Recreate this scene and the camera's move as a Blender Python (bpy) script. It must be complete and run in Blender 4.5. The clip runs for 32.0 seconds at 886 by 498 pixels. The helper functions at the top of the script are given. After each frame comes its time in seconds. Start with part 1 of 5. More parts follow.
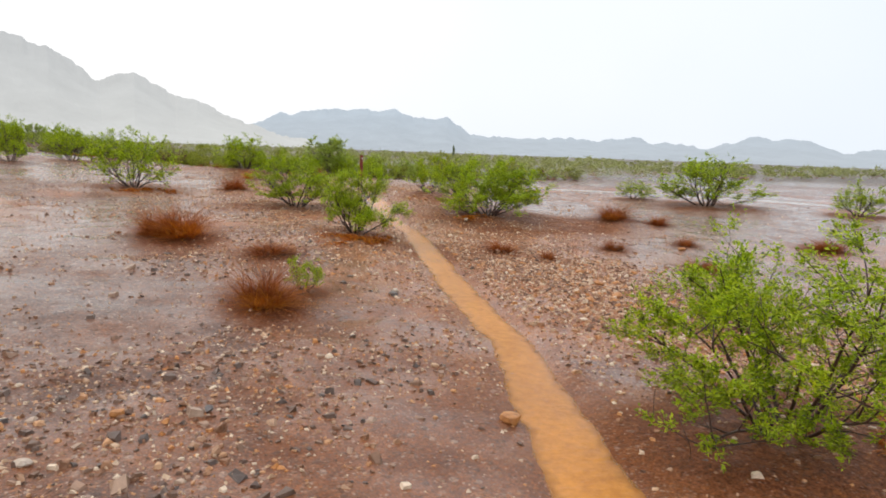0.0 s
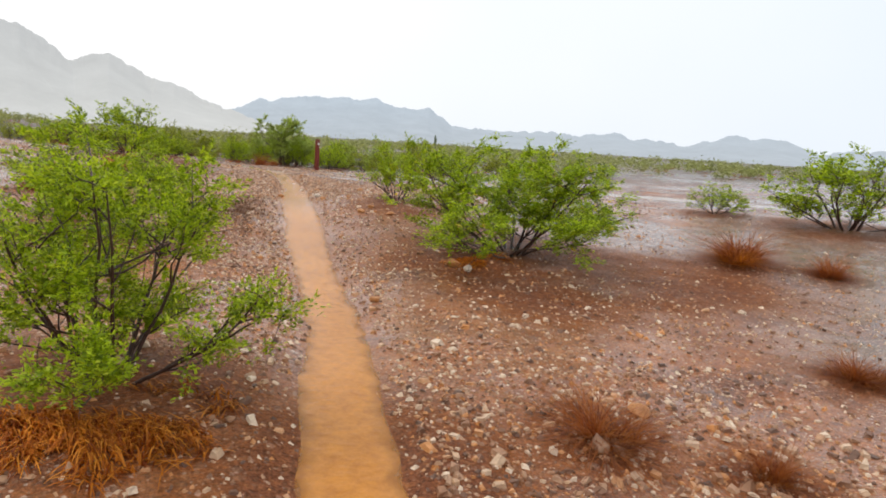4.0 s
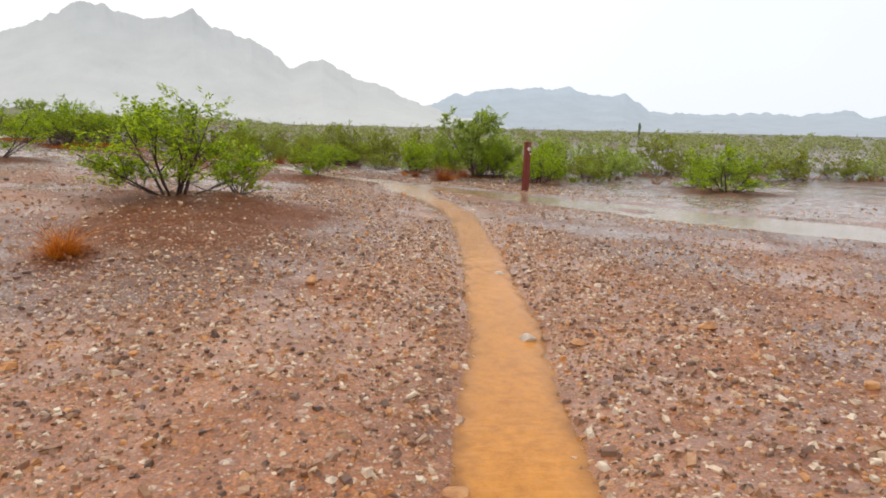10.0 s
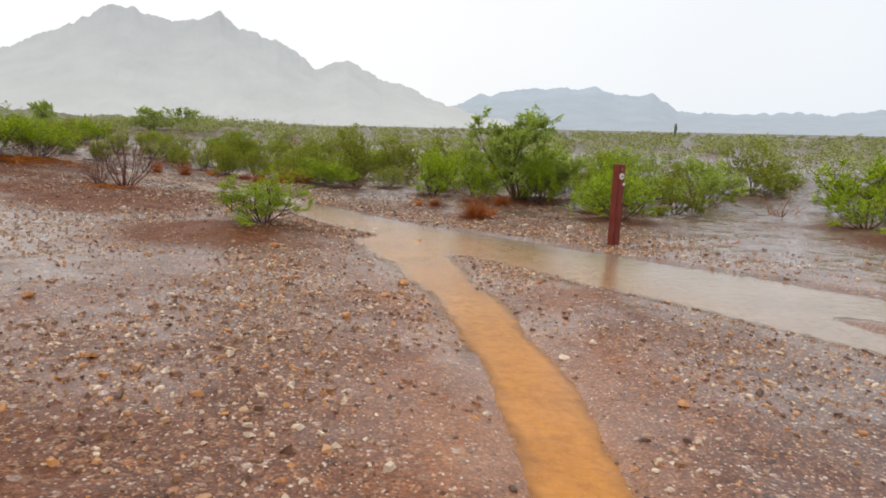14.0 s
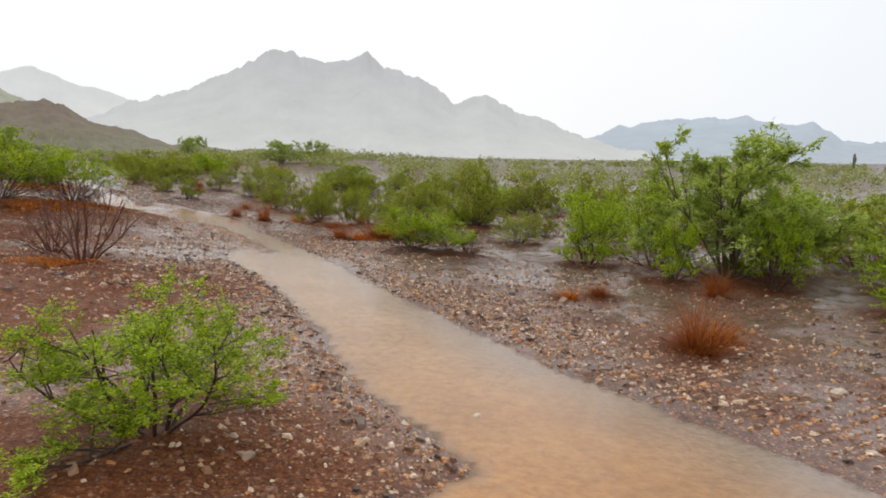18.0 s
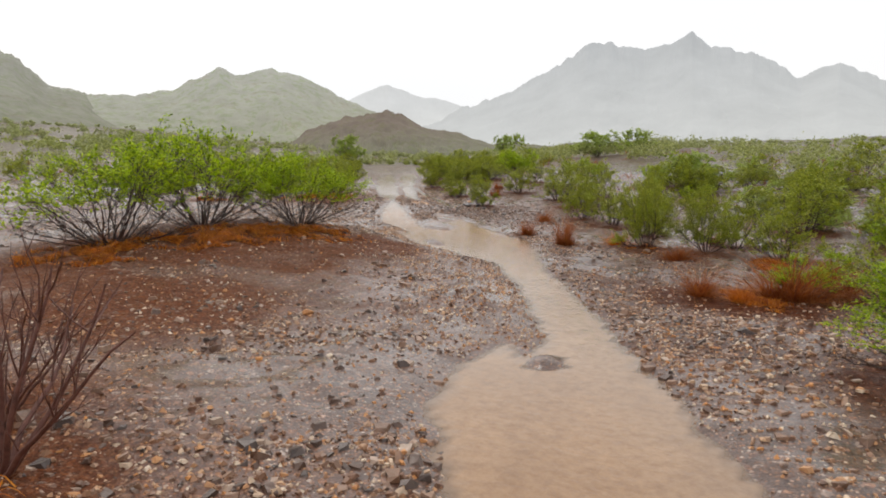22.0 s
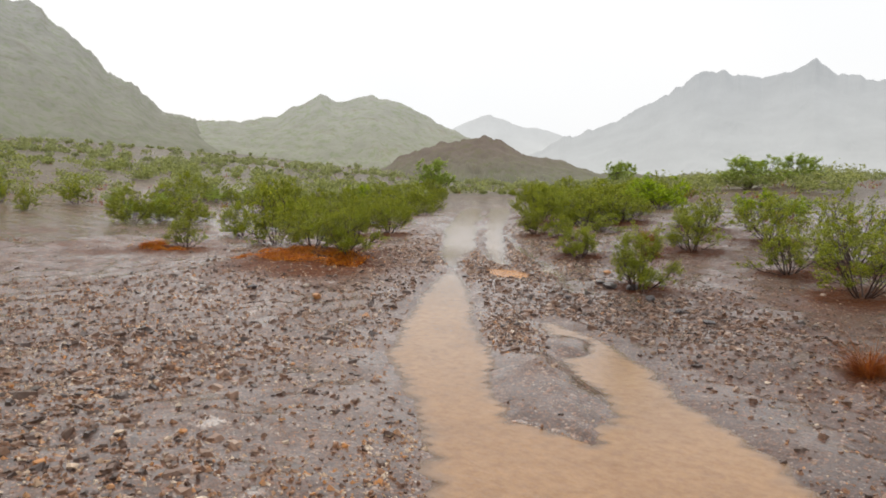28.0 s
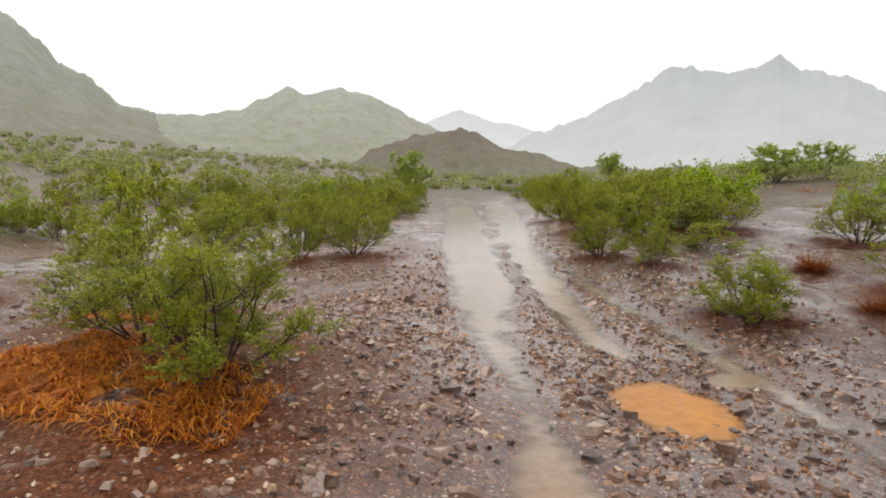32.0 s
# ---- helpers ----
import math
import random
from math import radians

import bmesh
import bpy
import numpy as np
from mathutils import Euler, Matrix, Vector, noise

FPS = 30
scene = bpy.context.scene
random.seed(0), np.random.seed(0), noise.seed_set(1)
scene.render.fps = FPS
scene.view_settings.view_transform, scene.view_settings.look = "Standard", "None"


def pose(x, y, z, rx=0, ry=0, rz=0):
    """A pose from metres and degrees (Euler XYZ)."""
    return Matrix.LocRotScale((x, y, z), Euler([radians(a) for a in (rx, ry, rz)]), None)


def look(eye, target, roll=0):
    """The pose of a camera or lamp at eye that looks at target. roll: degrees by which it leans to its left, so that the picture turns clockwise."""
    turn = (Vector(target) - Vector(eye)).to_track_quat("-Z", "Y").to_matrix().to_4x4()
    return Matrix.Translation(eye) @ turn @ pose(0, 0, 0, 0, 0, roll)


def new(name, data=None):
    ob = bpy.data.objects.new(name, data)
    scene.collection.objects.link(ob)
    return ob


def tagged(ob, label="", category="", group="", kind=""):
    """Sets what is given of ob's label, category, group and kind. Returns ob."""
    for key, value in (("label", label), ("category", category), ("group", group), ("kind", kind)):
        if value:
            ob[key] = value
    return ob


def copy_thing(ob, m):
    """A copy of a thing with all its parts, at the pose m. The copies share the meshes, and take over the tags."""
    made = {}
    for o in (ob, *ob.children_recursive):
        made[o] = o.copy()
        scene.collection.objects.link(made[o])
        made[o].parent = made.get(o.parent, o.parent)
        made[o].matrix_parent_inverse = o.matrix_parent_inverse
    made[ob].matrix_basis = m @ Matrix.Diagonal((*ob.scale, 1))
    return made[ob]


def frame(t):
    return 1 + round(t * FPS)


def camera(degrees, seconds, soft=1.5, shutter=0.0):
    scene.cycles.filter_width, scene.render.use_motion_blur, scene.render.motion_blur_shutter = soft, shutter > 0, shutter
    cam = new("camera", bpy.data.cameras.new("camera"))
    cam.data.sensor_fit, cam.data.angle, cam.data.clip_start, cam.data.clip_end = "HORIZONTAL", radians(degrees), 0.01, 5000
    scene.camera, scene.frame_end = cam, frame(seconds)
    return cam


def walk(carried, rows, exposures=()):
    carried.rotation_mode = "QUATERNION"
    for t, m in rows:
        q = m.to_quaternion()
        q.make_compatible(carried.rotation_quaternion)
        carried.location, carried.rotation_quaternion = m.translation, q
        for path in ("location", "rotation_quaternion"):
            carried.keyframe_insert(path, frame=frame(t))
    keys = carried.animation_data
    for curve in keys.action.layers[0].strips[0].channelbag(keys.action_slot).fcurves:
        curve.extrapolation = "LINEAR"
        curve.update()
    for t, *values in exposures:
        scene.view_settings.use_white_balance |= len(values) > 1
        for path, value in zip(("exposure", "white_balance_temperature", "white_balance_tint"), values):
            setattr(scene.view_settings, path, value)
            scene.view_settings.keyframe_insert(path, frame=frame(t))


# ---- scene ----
cam = camera(69.1, 32.0, 1.8)
PATH = [
    (0, (0.0, 0.0, 1.336), (0.944, 1.738, 1.039), 2.1),
    (0.5, (0.288, 0.708, 1.349), (1.198, 2.463, 1.045), 1.6),
    (1, (0.623, 1.363, 1.298), (1.567, 3.1, 0.996), 0.3),
    (1.5, (1.017, 2.057, 1.278), (2.063, 3.729, 0.947), 0.3),
    (2, (1.419, 2.701, 1.289), (2.592, 4.28, 0.928), 2.5),
    (2.5, (1.794, 3.372, 1.311), (2.937, 4.967, 0.928), 2.8),
    (4.5, (3.406, 6.25, 1.112), (4.368, 7.975, 0.798), 3.0),
    (5, (3.732, 6.853, 1.067), (4.707, 8.568, 0.737), 0.4),
    (5.5, (3.966, 7.452, 1.097), (4.701, 9.275, 0.727), 4.7),
    (6, (4.21, 8.015, 1.134), (4.883, 9.858, 0.747), 0.7),
    (6.5, (4.376, 8.735, 1.153), (4.924, 10.61, 0.726), 4.1),
    (7, (4.508, 9.467, 1.19), (4.997, 11.36, 0.765), -2.2),
    (7.5, (4.609, 10.167, 1.202), (5.009, 12.092, 0.834), 0.0),
    (8, (4.702, 10.826, 1.224), (5.015, 12.765, 0.847), -3.1),
    (8.5, (4.803, 11.525, 1.255), (5.026, 13.478, 0.885), 0.5),
    (9, (4.946, 12.148, 1.306), (5.209, 14.097, 0.942), -1.6),
    (9.5, (5.165, 12.864, 1.301), (5.477, 14.79, 0.858), 1.1),
    (10, (5.296, 13.411, 1.366), (5.751, 15.322, 0.993), 1.3),
    (10.5, (5.446, 14.132, 1.397), (5.961, 16.042, 1.096), -0.3),
    (11, (5.541, 14.822, 1.427), (6.017, 16.745, 1.151), 0.5),
    (11.5, (5.708, 15.503, 1.444), (6.171, 17.422, 1.122), -0.7),
    (12, (5.884, 16.183, 1.451), (6.286, 18.116, 1.134), 1.4),
    (12.5, (6.063, 16.838, 1.468), (6.477, 18.764, 1.12), 0.4),
    (13, (6.16, 17.5, 1.481), (6.58, 19.422, 1.119), 1.5),
    (13.5, (6.331, 18.191, 1.488), (6.771, 20.106, 1.112), -2.2),
    (14, (6.423, 18.83, 1.515), (6.805, 20.757, 1.142), 1.2),
    (14.5, (6.545, 19.546, 1.509), (6.873, 21.487, 1.157), -3.0),
    (15, (6.623, 20.19, 1.522), (6.758, 22.161, 1.211), 0.0),
    (15.5, (6.735, 20.907, 1.522), (6.759, 22.885, 1.227), -5.5),
    (17.5, (7.066, 23.55, 1.532), (7.136, 25.523, 1.211), 0.1),
    (18, (7.044, 24.234, 1.52), (7.018, 26.214, 1.236), 0.9),
    (18.5, (7.0, 24.956, 1.505), (6.871, 26.936, 1.253), -1.4),
    (19, (6.947, 25.65, 1.514), (6.559, 27.601, 1.304), -0.2),
    (19.5, (6.828, 26.36, 1.503), (6.336, 28.29, 1.321), -0.5),
    (20, (6.721, 27.05, 1.478), (6.075, 28.933, 1.286), 1.6),
    (20.5, (6.524, 27.79, 1.451), (5.878, 29.67, 1.236), 0.0),
    (21, (6.271, 28.462, 1.454), (5.604, 30.329, 1.191), 1.7),
    (21.5, (5.956, 29.127, 1.438), (5.139, 30.94, 1.223), -1.2),
    (22, (5.692, 29.787, 1.432), (4.743, 31.523, 1.141), -2.5),
    (22.5, (5.332, 30.466, 1.447), (4.281, 32.152, 1.215), -1.0),
    (23, (5.018, 31.107, 1.425), (3.885, 32.741, 1.218), -1.2),
    (23.5, (4.614, 31.788, 1.418), (3.493, 33.432, 1.214), 0.6),
    (24, (4.273, 32.427, 1.383), (3.155, 34.072, 1.173), -1.1),
    (24.5, (3.866, 33.072, 1.404), (2.629, 34.635, 1.24), -1.7),
    (25, (3.501, 33.669, 1.399), (2.265, 35.236, 1.268), -2.5),
    (25.5, (3.071, 34.426, 1.371), (2.035, 36.129, 1.209), 0.5),
    (27.5, (1.684, 37.101, 1.39), (0.546, 38.737, 1.214), -0.8),
    (28, (1.212, 37.68, 1.339), (0.008, 39.265, 1.147), -1.5),
    (28.5, (0.673, 38.181, 1.409), (-0.614, 39.702, 1.234), -0.3),
    (29, (0.113, 38.685, 1.398), (-1.181, 40.207, 1.302), -1.8),
    (29.5, (-0.419, 39.22, 1.39), (-1.677, 40.773, 1.308), -3.6),
    (30, (-0.883, 39.747, 1.364), (-1.944, 41.439, 1.254), -2.0),
    (30.5, (-1.471, 40.416, 1.314), (-2.517, 42.112, 1.146), 0.3),
    (31, (-1.892, 41.095, 1.285), (-2.965, 42.771, 1.088), 0.6),
    (31.5, (-2.341, 41.709, 1.251), (-3.499, 43.331, 1.085), 1.9),
    (32, (-2.616, 42.073, 1.292), (-3.749, 43.708, 1.084), -1.8),
]
walk(cam, [(t, look(eye, target, roll)) for t, eye, target, roll in PATH], [(0, 0.14), (2, 0.18), (5, 0.12), (7, 0.28), (8, 0.32), (9, 0.14), (10, 0.14), (12, 0.05), (22, 0.05), (24.5, 0.14), (28, 0.02), (30, -0.04), (32, 0.12)])

# ---------------------------------------------------------------- world and light
world = bpy.data.worlds.new("overcast_sky")
scene.world = world
world.use_nodes = True
wn, wl = world.node_tree.nodes, world.node_tree.links
wn.clear()
w_out = wn.new("ShaderNodeOutputWorld")
w_bg = wn.new("ShaderNodeBackground")
w_sky = wn.new("ShaderNodeTexSky")
w_sky.sky_type = "NISHITA"
w_sky.sun_disc = False
w_sky.sun_elevation = radians(48)
w_sky.sun_rotation = radians(-50)
w_sky.air_density, w_sky.dust_density, w_sky.ozone_density = 1.5, 6.0, 1.0
w_dim = wn.new("ShaderNodeMix")
w_dim.data_type, w_dim.blend_type = "RGBA", "MULTIPLY"
w_dim.inputs[0].default_value = 1.0
w_dim.inputs[7].default_value = (0.10, 0.10, 0.10, 1)
w_tc = wn.new("ShaderNodeTexCoord")
w_cloud = wn.new("ShaderNodeTexNoise")
w_cloud.inputs["Scale"].default_value = 1.6
w_cloud.inputs["Detail"].default_value = 3.0
w_ramp = wn.new("ShaderNodeValToRGB")
w_ramp.color_ramp.elements[0].position, w_ramp.color_ramp.elements[0].color = 0.30, (0.95, 0.98, 1.02, 1)
w_ramp.color_ramp.elements[1].position, w_ramp.color_ramp.elements[1].color = 0.70, (1.06, 1.05, 1.04, 1)
w_mix = wn.new("ShaderNodeMix")
w_mix.data_type = "RGBA"
w_mix.inputs[0].default_value = 0.92
wl.new(w_sky.outputs[0], w_dim.inputs[6])
wl.new(w_tc.outputs["Generated"], w_cloud.inputs["Vector"])
wl.new(w_cloud.outputs["Fac"], w_ramp.inputs["Fac"])
wl.new(w_dim.outputs[2], w_mix.inputs[6])
w_sep = wn.new("ShaderNodeSeparateXYZ")
wl.new(w_tc.outputs["Generated"], w_sep.inputs[0])
w_east = wn.new("ShaderNodeValToRGB")
w_east.color_ramp.elements[0].position, w_east.color_ramp.elements[0].color = 0.15, (1, 1, 1, 1)
w_east.color_ramp.elements[1].position, w_east.color_ramp.elements[1].color = 0.95, (0.86, 0.91, 0.965, 1)
wl.new(w_sep.outputs["X"], w_east.inputs["Fac"])
w_cool = wn.new("ShaderNodeMix")
w_cool.data_type, w_cool.blend_type = "RGBA", "MULTIPLY"
w_cool.inputs[0].default_value = 1.0
wl.new(w_ramp.outputs["Color"], w_cool.inputs[6])
wl.new(w_east.outputs["Color"], w_cool.inputs[7])
wl.new(w_cool.outputs[2], w_mix.inputs[7])
wl.new(w_mix.outputs[2], w_bg.inputs["Color"])
w_bg.inputs["Strength"].default_value = 1.0
wl.new(w_bg.outputs[0], w_out.inputs["Surface"])

sun_data = bpy.data.lights.new("sun", "SUN")
sun_data.energy, sun_data.angle, sun_data.color = 0.9, radians(25), (1.0, 0.96, 0.90)
sun = new("sun", sun_data)
sun.matrix_world = look((-30, 50, 60), (0, 24, 0))

# ---------------------------------------------------------------- materials


def material(name, rough=0.7, spec=0.5):
    """A node material and a small kit to add nodes to it."""
    m = bpy.data.materials.new(name)
    m.use_nodes = True
    nt = m.node_tree
    b = nt.nodes["Principled BSDF"]
    b.inputs["Roughness"].default_value = rough
    b.inputs["Specular IOR Level"].default_value = spec
    return m, nt, b


def mixrgb(nt, fac, a, b, blend="MIX"):
    n = nt.nodes.new("ShaderNodeMix")
    n.data_type, n.blend_type = "RGBA", blend
    for sock, v in ((n.inputs[0], fac), (n.inputs[6], a), (n.inputs[7], b)):
        if hasattr(v, "is_linked"):
            nt.links.new(v, sock)
        elif isinstance(v, (tuple, list)):
            sock.default_value = (*v, 1) if len(v) == 3 else v
        else:
            sock.default_value = v
    return n.outputs[2]


def noise_tex(nt, scale, detail=4.0, rough=0.6, vec=None, stretch=None):
    n = nt.nodes.new("ShaderNodeTexNoise")
    n.inputs["Scale"].default_value, n.inputs["Detail"].default_value, n.inputs["Roughness"].default_value = scale, detail, rough
    if vec is None:
        vec = nt.nodes.new("ShaderNodeNewGeometry").outputs["Position"]
    if stretch:
        mp = nt.nodes.new("ShaderNodeMapping")
        mp.inputs["Scale"].default_value = stretch
        nt.links.new(vec, mp.inputs["Vector"])
        vec = mp.outputs["Vector"]
    nt.links.new(vec, n.inputs["Vector"])
    return n.outputs["Fac"]


def ramp(nt, fac, stops):
    n = nt.nodes.new("ShaderNodeValToRGB")
    e = n.color_ramp.elements
    while len(e) < len(stops):
        e.new(0.5)
    for el, (p, c) in zip(e, stops):
        el.position, el.color = p, ((*c, 1) if isinstance(c, tuple) else (c, c, c, 1))
    nt.links.new(fac, n.inputs["Fac"])
    return n.outputs["Color"]


def bump(nt, b, height, strength, distance):
    n = nt.nodes.new("ShaderNodeBump")
    n.inputs["Strength"].default_value, n.inputs["Distance"].default_value = strength, distance
    nt.links.new(height, n.inputs["Height"])
    nt.links.new(n.outputs["Normal"], b.inputs["Normal"])


def attr(nt, name):
    n = nt.nodes.new("ShaderNodeAttribute")
    n.attribute_name = name
    return n.outputs["Fac"]


def island(nt):
    return nt.nodes.new("ShaderNodeNewGeometry").outputs["Random Per Island"]


def obj_random(nt):
    return nt.nodes.new("ShaderNodeObjectInfo").outputs["Random"]


def math_node(nt, op, a, b=0.0):
    n = nt.nodes.new("ShaderNodeMath")
    n.operation = op
    for sock, v in ((n.inputs[0], a), (n.inputs[1], b)):
        if hasattr(v, "is_linked"):
            nt.links.new(v, sock)
        else:
            sock.default_value = v
    return n.outputs[0]


def voronoi(nt, scale, out="Color", vec=None):
    n = nt.nodes.new("ShaderNodeTexVoronoi")
    n.inputs["Scale"].default_value = scale
    nt.links.new(vec or nt.nodes.new("ShaderNodeNewGeometry").outputs["Position"], n.inputs["Vector"])
    return n.outputs[out]


def warped(nt, scale, amount):
    """Positions stirred by noise, so that cells come out uneven."""
    geo = nt.nodes.new("ShaderNodeNewGeometry").outputs["Position"]
    n = nt.nodes.new("ShaderNodeTexNoise")
    n.inputs["Scale"].default_value = scale
    nt.links.new(geo, n.inputs["Vector"])
    a = nt.nodes.new("ShaderNodeVectorMath")
    a.operation = "MULTIPLY_ADD"
    a.inputs[1].default_value = (amount, amount, amount)
    nt.links.new(n.outputs["Color"], a.inputs[0])
    nt.links.new(geo, a.inputs[2])
    return a.outputs[0]


def ground_material():
    m, nt, b = material("wet_gravel_ground", 0.6, 0.2)
    big, mid, fine = noise_tex(nt, 0.35, 3), noise_tex(nt, 2.3, 5), noise_tex(nt, 26.0, 4, 0.7)
    grit = noise_tex(nt, 75.0, 3, 0.7)
    brown = ramp(nt, mid, [(0.25, (0.10, 0.035, 0.015)), (0.5, (0.19, 0.073, 0.034)), (0.75, (0.29, 0.132, 0.07))])
    grey = ramp(nt, fine, [(0.3, (0.09, 0.066, 0.055)), (0.55, (0.185, 0.138, 0.112)), (0.75, (0.31, 0.245, 0.205))])
    base = mixrgb(nt, ramp(nt, big, [(0.36, 0.08), (0.62, 0.58)]), brown, grey)
    orange = ramp(nt, mid, [(0.25, (0.21, 0.07, 0.02)), (0.55, (0.40, 0.15, 0.042)), (0.8, (0.54, 0.25, 0.09))])
    base = mixrgb(nt, math_node(nt, "MULTIPLY", attr(nt, "orange"), 0.95), base, orange)
    pale = ramp(nt, mid, [(0.3, (0.15, 0.122, 0.10)), (0.7, (0.28, 0.232, 0.195))])
    base = mixrgb(nt, math_node(nt, "MULTIPLY", attr(nt, "silt"), 0.7), base, pale)
    litter = ramp(nt, fine, [(0.3, (0.08, 0.028, 0.014)), (0.55, (0.20, 0.072, 0.032)), (0.8, (0.40, 0.16, 0.052))])
    base = mixrgb(nt, attr(nt, "litter"), base, litter)
    bare = math_node(nt, "MULTIPLY", ramp(nt, attr(nt, "litter"), [(0.1, 0.85), (0.9, 0.25)]), ramp(nt, attr(nt, "hazed_scrub"), [(0.1, 1.0), (0.7, 0.3)]))
    bare = math_node(nt, "MULTIPLY", bare, ramp(nt, attr(nt, "orange"), [(0.2, 1.0), (1.0, 0.55)]))
    # embedded pebbles, two sizes, each cell its own stone
    pos = warped(nt, 14.0, 0.03)
    for scale, share in ((21.0, 0.40), (47.0, 0.50), (85.0, 0.45)):
        col = voronoi(nt, scale, "Color", pos)
        dist = voronoi(nt, scale, "Distance", pos)
        sep = nt.nodes.new("ShaderNodeSeparateColor")
        nt.links.new(col, sep.inputs[0])
        stone = ramp(nt, sep.outputs[0], [(0.0, (0.07, 0.045, 0.034)), (0.3, (0.17, 0.08, 0.048)), (0.55, (0.31, 0.15, 0.075)), (0.75, (0.39, 0.26, 0.18)), (0.88, (0.50, 0.21, 0.07)), (0.94, (0.66, 0.57, 0.49))])
        keep = math_node(nt, "MULTIPLY", ramp(nt, sep.outputs[1], [(1 - share - 0.01, 0.0), (1 - share + 0.01, 1.0)]), ramp(nt, dist, [(0.42, 1.0), (0.52, 0.0)]))
        gap = ramp(nt, dist, [(0.30, (1.30, 1.22, 1.18)), (0.62, (0.66, 0.50, 0.43))])
        base = mixrgb(nt, math_node(nt, "MULTIPLY", bare, 0.6), base, gap, "MULTIPLY")
        base = mixrgb(nt, math_node(nt, "MULTIPLY", keep, bare), base, stone)
        if scale < 30:
            pebble = math_node(nt, "MULTIPLY", keep, ramp(nt, dist, [(0.0, 1.0), (0.55, 0.0)]))
    # far plain: stony scrub soil, its colour also paled to paint in haze
    hazed_scrub = ramp(nt, mid, [(0.3, (0.17, 0.155, 0.11)), (0.7, (0.31, 0.275, 0.225))])
    base = mixrgb(nt, attr(nt, "hazed_scrub"), base, hazed_scrub)
    # soaked soil along the wash and beyond it
    base = mixrgb(nt, attr(nt, "damp"), base, mixrgb(nt, 1.0, base, (0.47, 0.395, 0.345), "MULTIPLY"))
    gc = ramp(nt, grit, [(0.35, 0.5), (0.5, 1.05), (0.68, 1.6)])
    base = mixrgb(nt, 0.75, base, gc, "MULTIPLY")
    nt.links.new(base, b.inputs["Base Color"])
    dry = math_node(nt, "MULTIPLY", ramp(nt, attr(nt, "litter"), [(0.1, 1.0), (0.7, 0.12)]), ramp(nt, attr(nt, "hazed_scrub"), [(0.0, 1.0), (0.6, 0.3)]))
    nt.links.new(math_node(nt, "MULTIPLY", dry, 0.3), b.inputs["Specular IOR Level"])
    nt.links.new(ramp(nt, mid, [(0.35, 0.62), (0.65, 0.42)]), b.inputs["Roughness"])
    # rain standing between the stones: a thin film in uneven patches, widest on the silt
    film = ramp(nt, noise_tex(nt, 1.1, 5, 0.62), [(0.40, 0.10), (0.60, 0.80)])
    film = mixrgb(nt, attr(nt, "silt"), film, ramp(nt, noise_tex(nt, 3.4, 5, 0.65), [(0.34, 0.5), (0.48, 1.0)]))
    film = mixrgb(nt, math_node(nt, "MULTIPLY", keep, 0.7), film, (0.05, 0.05, 0.05))
    nt.links.new(math_node(nt, "MULTIPLY", film, dry), b.inputs["Coat Weight"])
    b.inputs["Coat Roughness"].default_value = 0.11
    b.inputs["Coat IOR"].default_value = 1.5
    ripple = nt.nodes.new("ShaderNodeBump")
    ripple.inputs["Strength"].default_value, ripple.inputs["Distance"].default_value = 0.16, 0.02
    nt.links.new(math_node(nt, "ADD", noise_tex(nt, 13.0, 3, 0.6), math_node(nt, "MULTIPLY", fine, 0.35)), ripple.inputs["Height"])
    nt.links.new(ripple.outputs["Normal"], b.inputs["Coat Normal"])
    h = math_node(nt, "ADD", math_node(nt, "MULTIPLY", fine, 0.5), math_node(nt, "MULTIPLY", grit, 0.3))
    h = math_node(nt, "ADD", h, math_node(nt, "MULTIPLY", pebble, 0.5))
    h = math_node(nt, "ADD", h, math_node(nt, "MULTIPLY", noise_tex(nt, 8.0, 3, 0.6), math_node(nt, "MULTIPLY", attr(nt, "damp"), 1.6)))
    bump(nt, b, h, 0.75, 0.04)
    return m


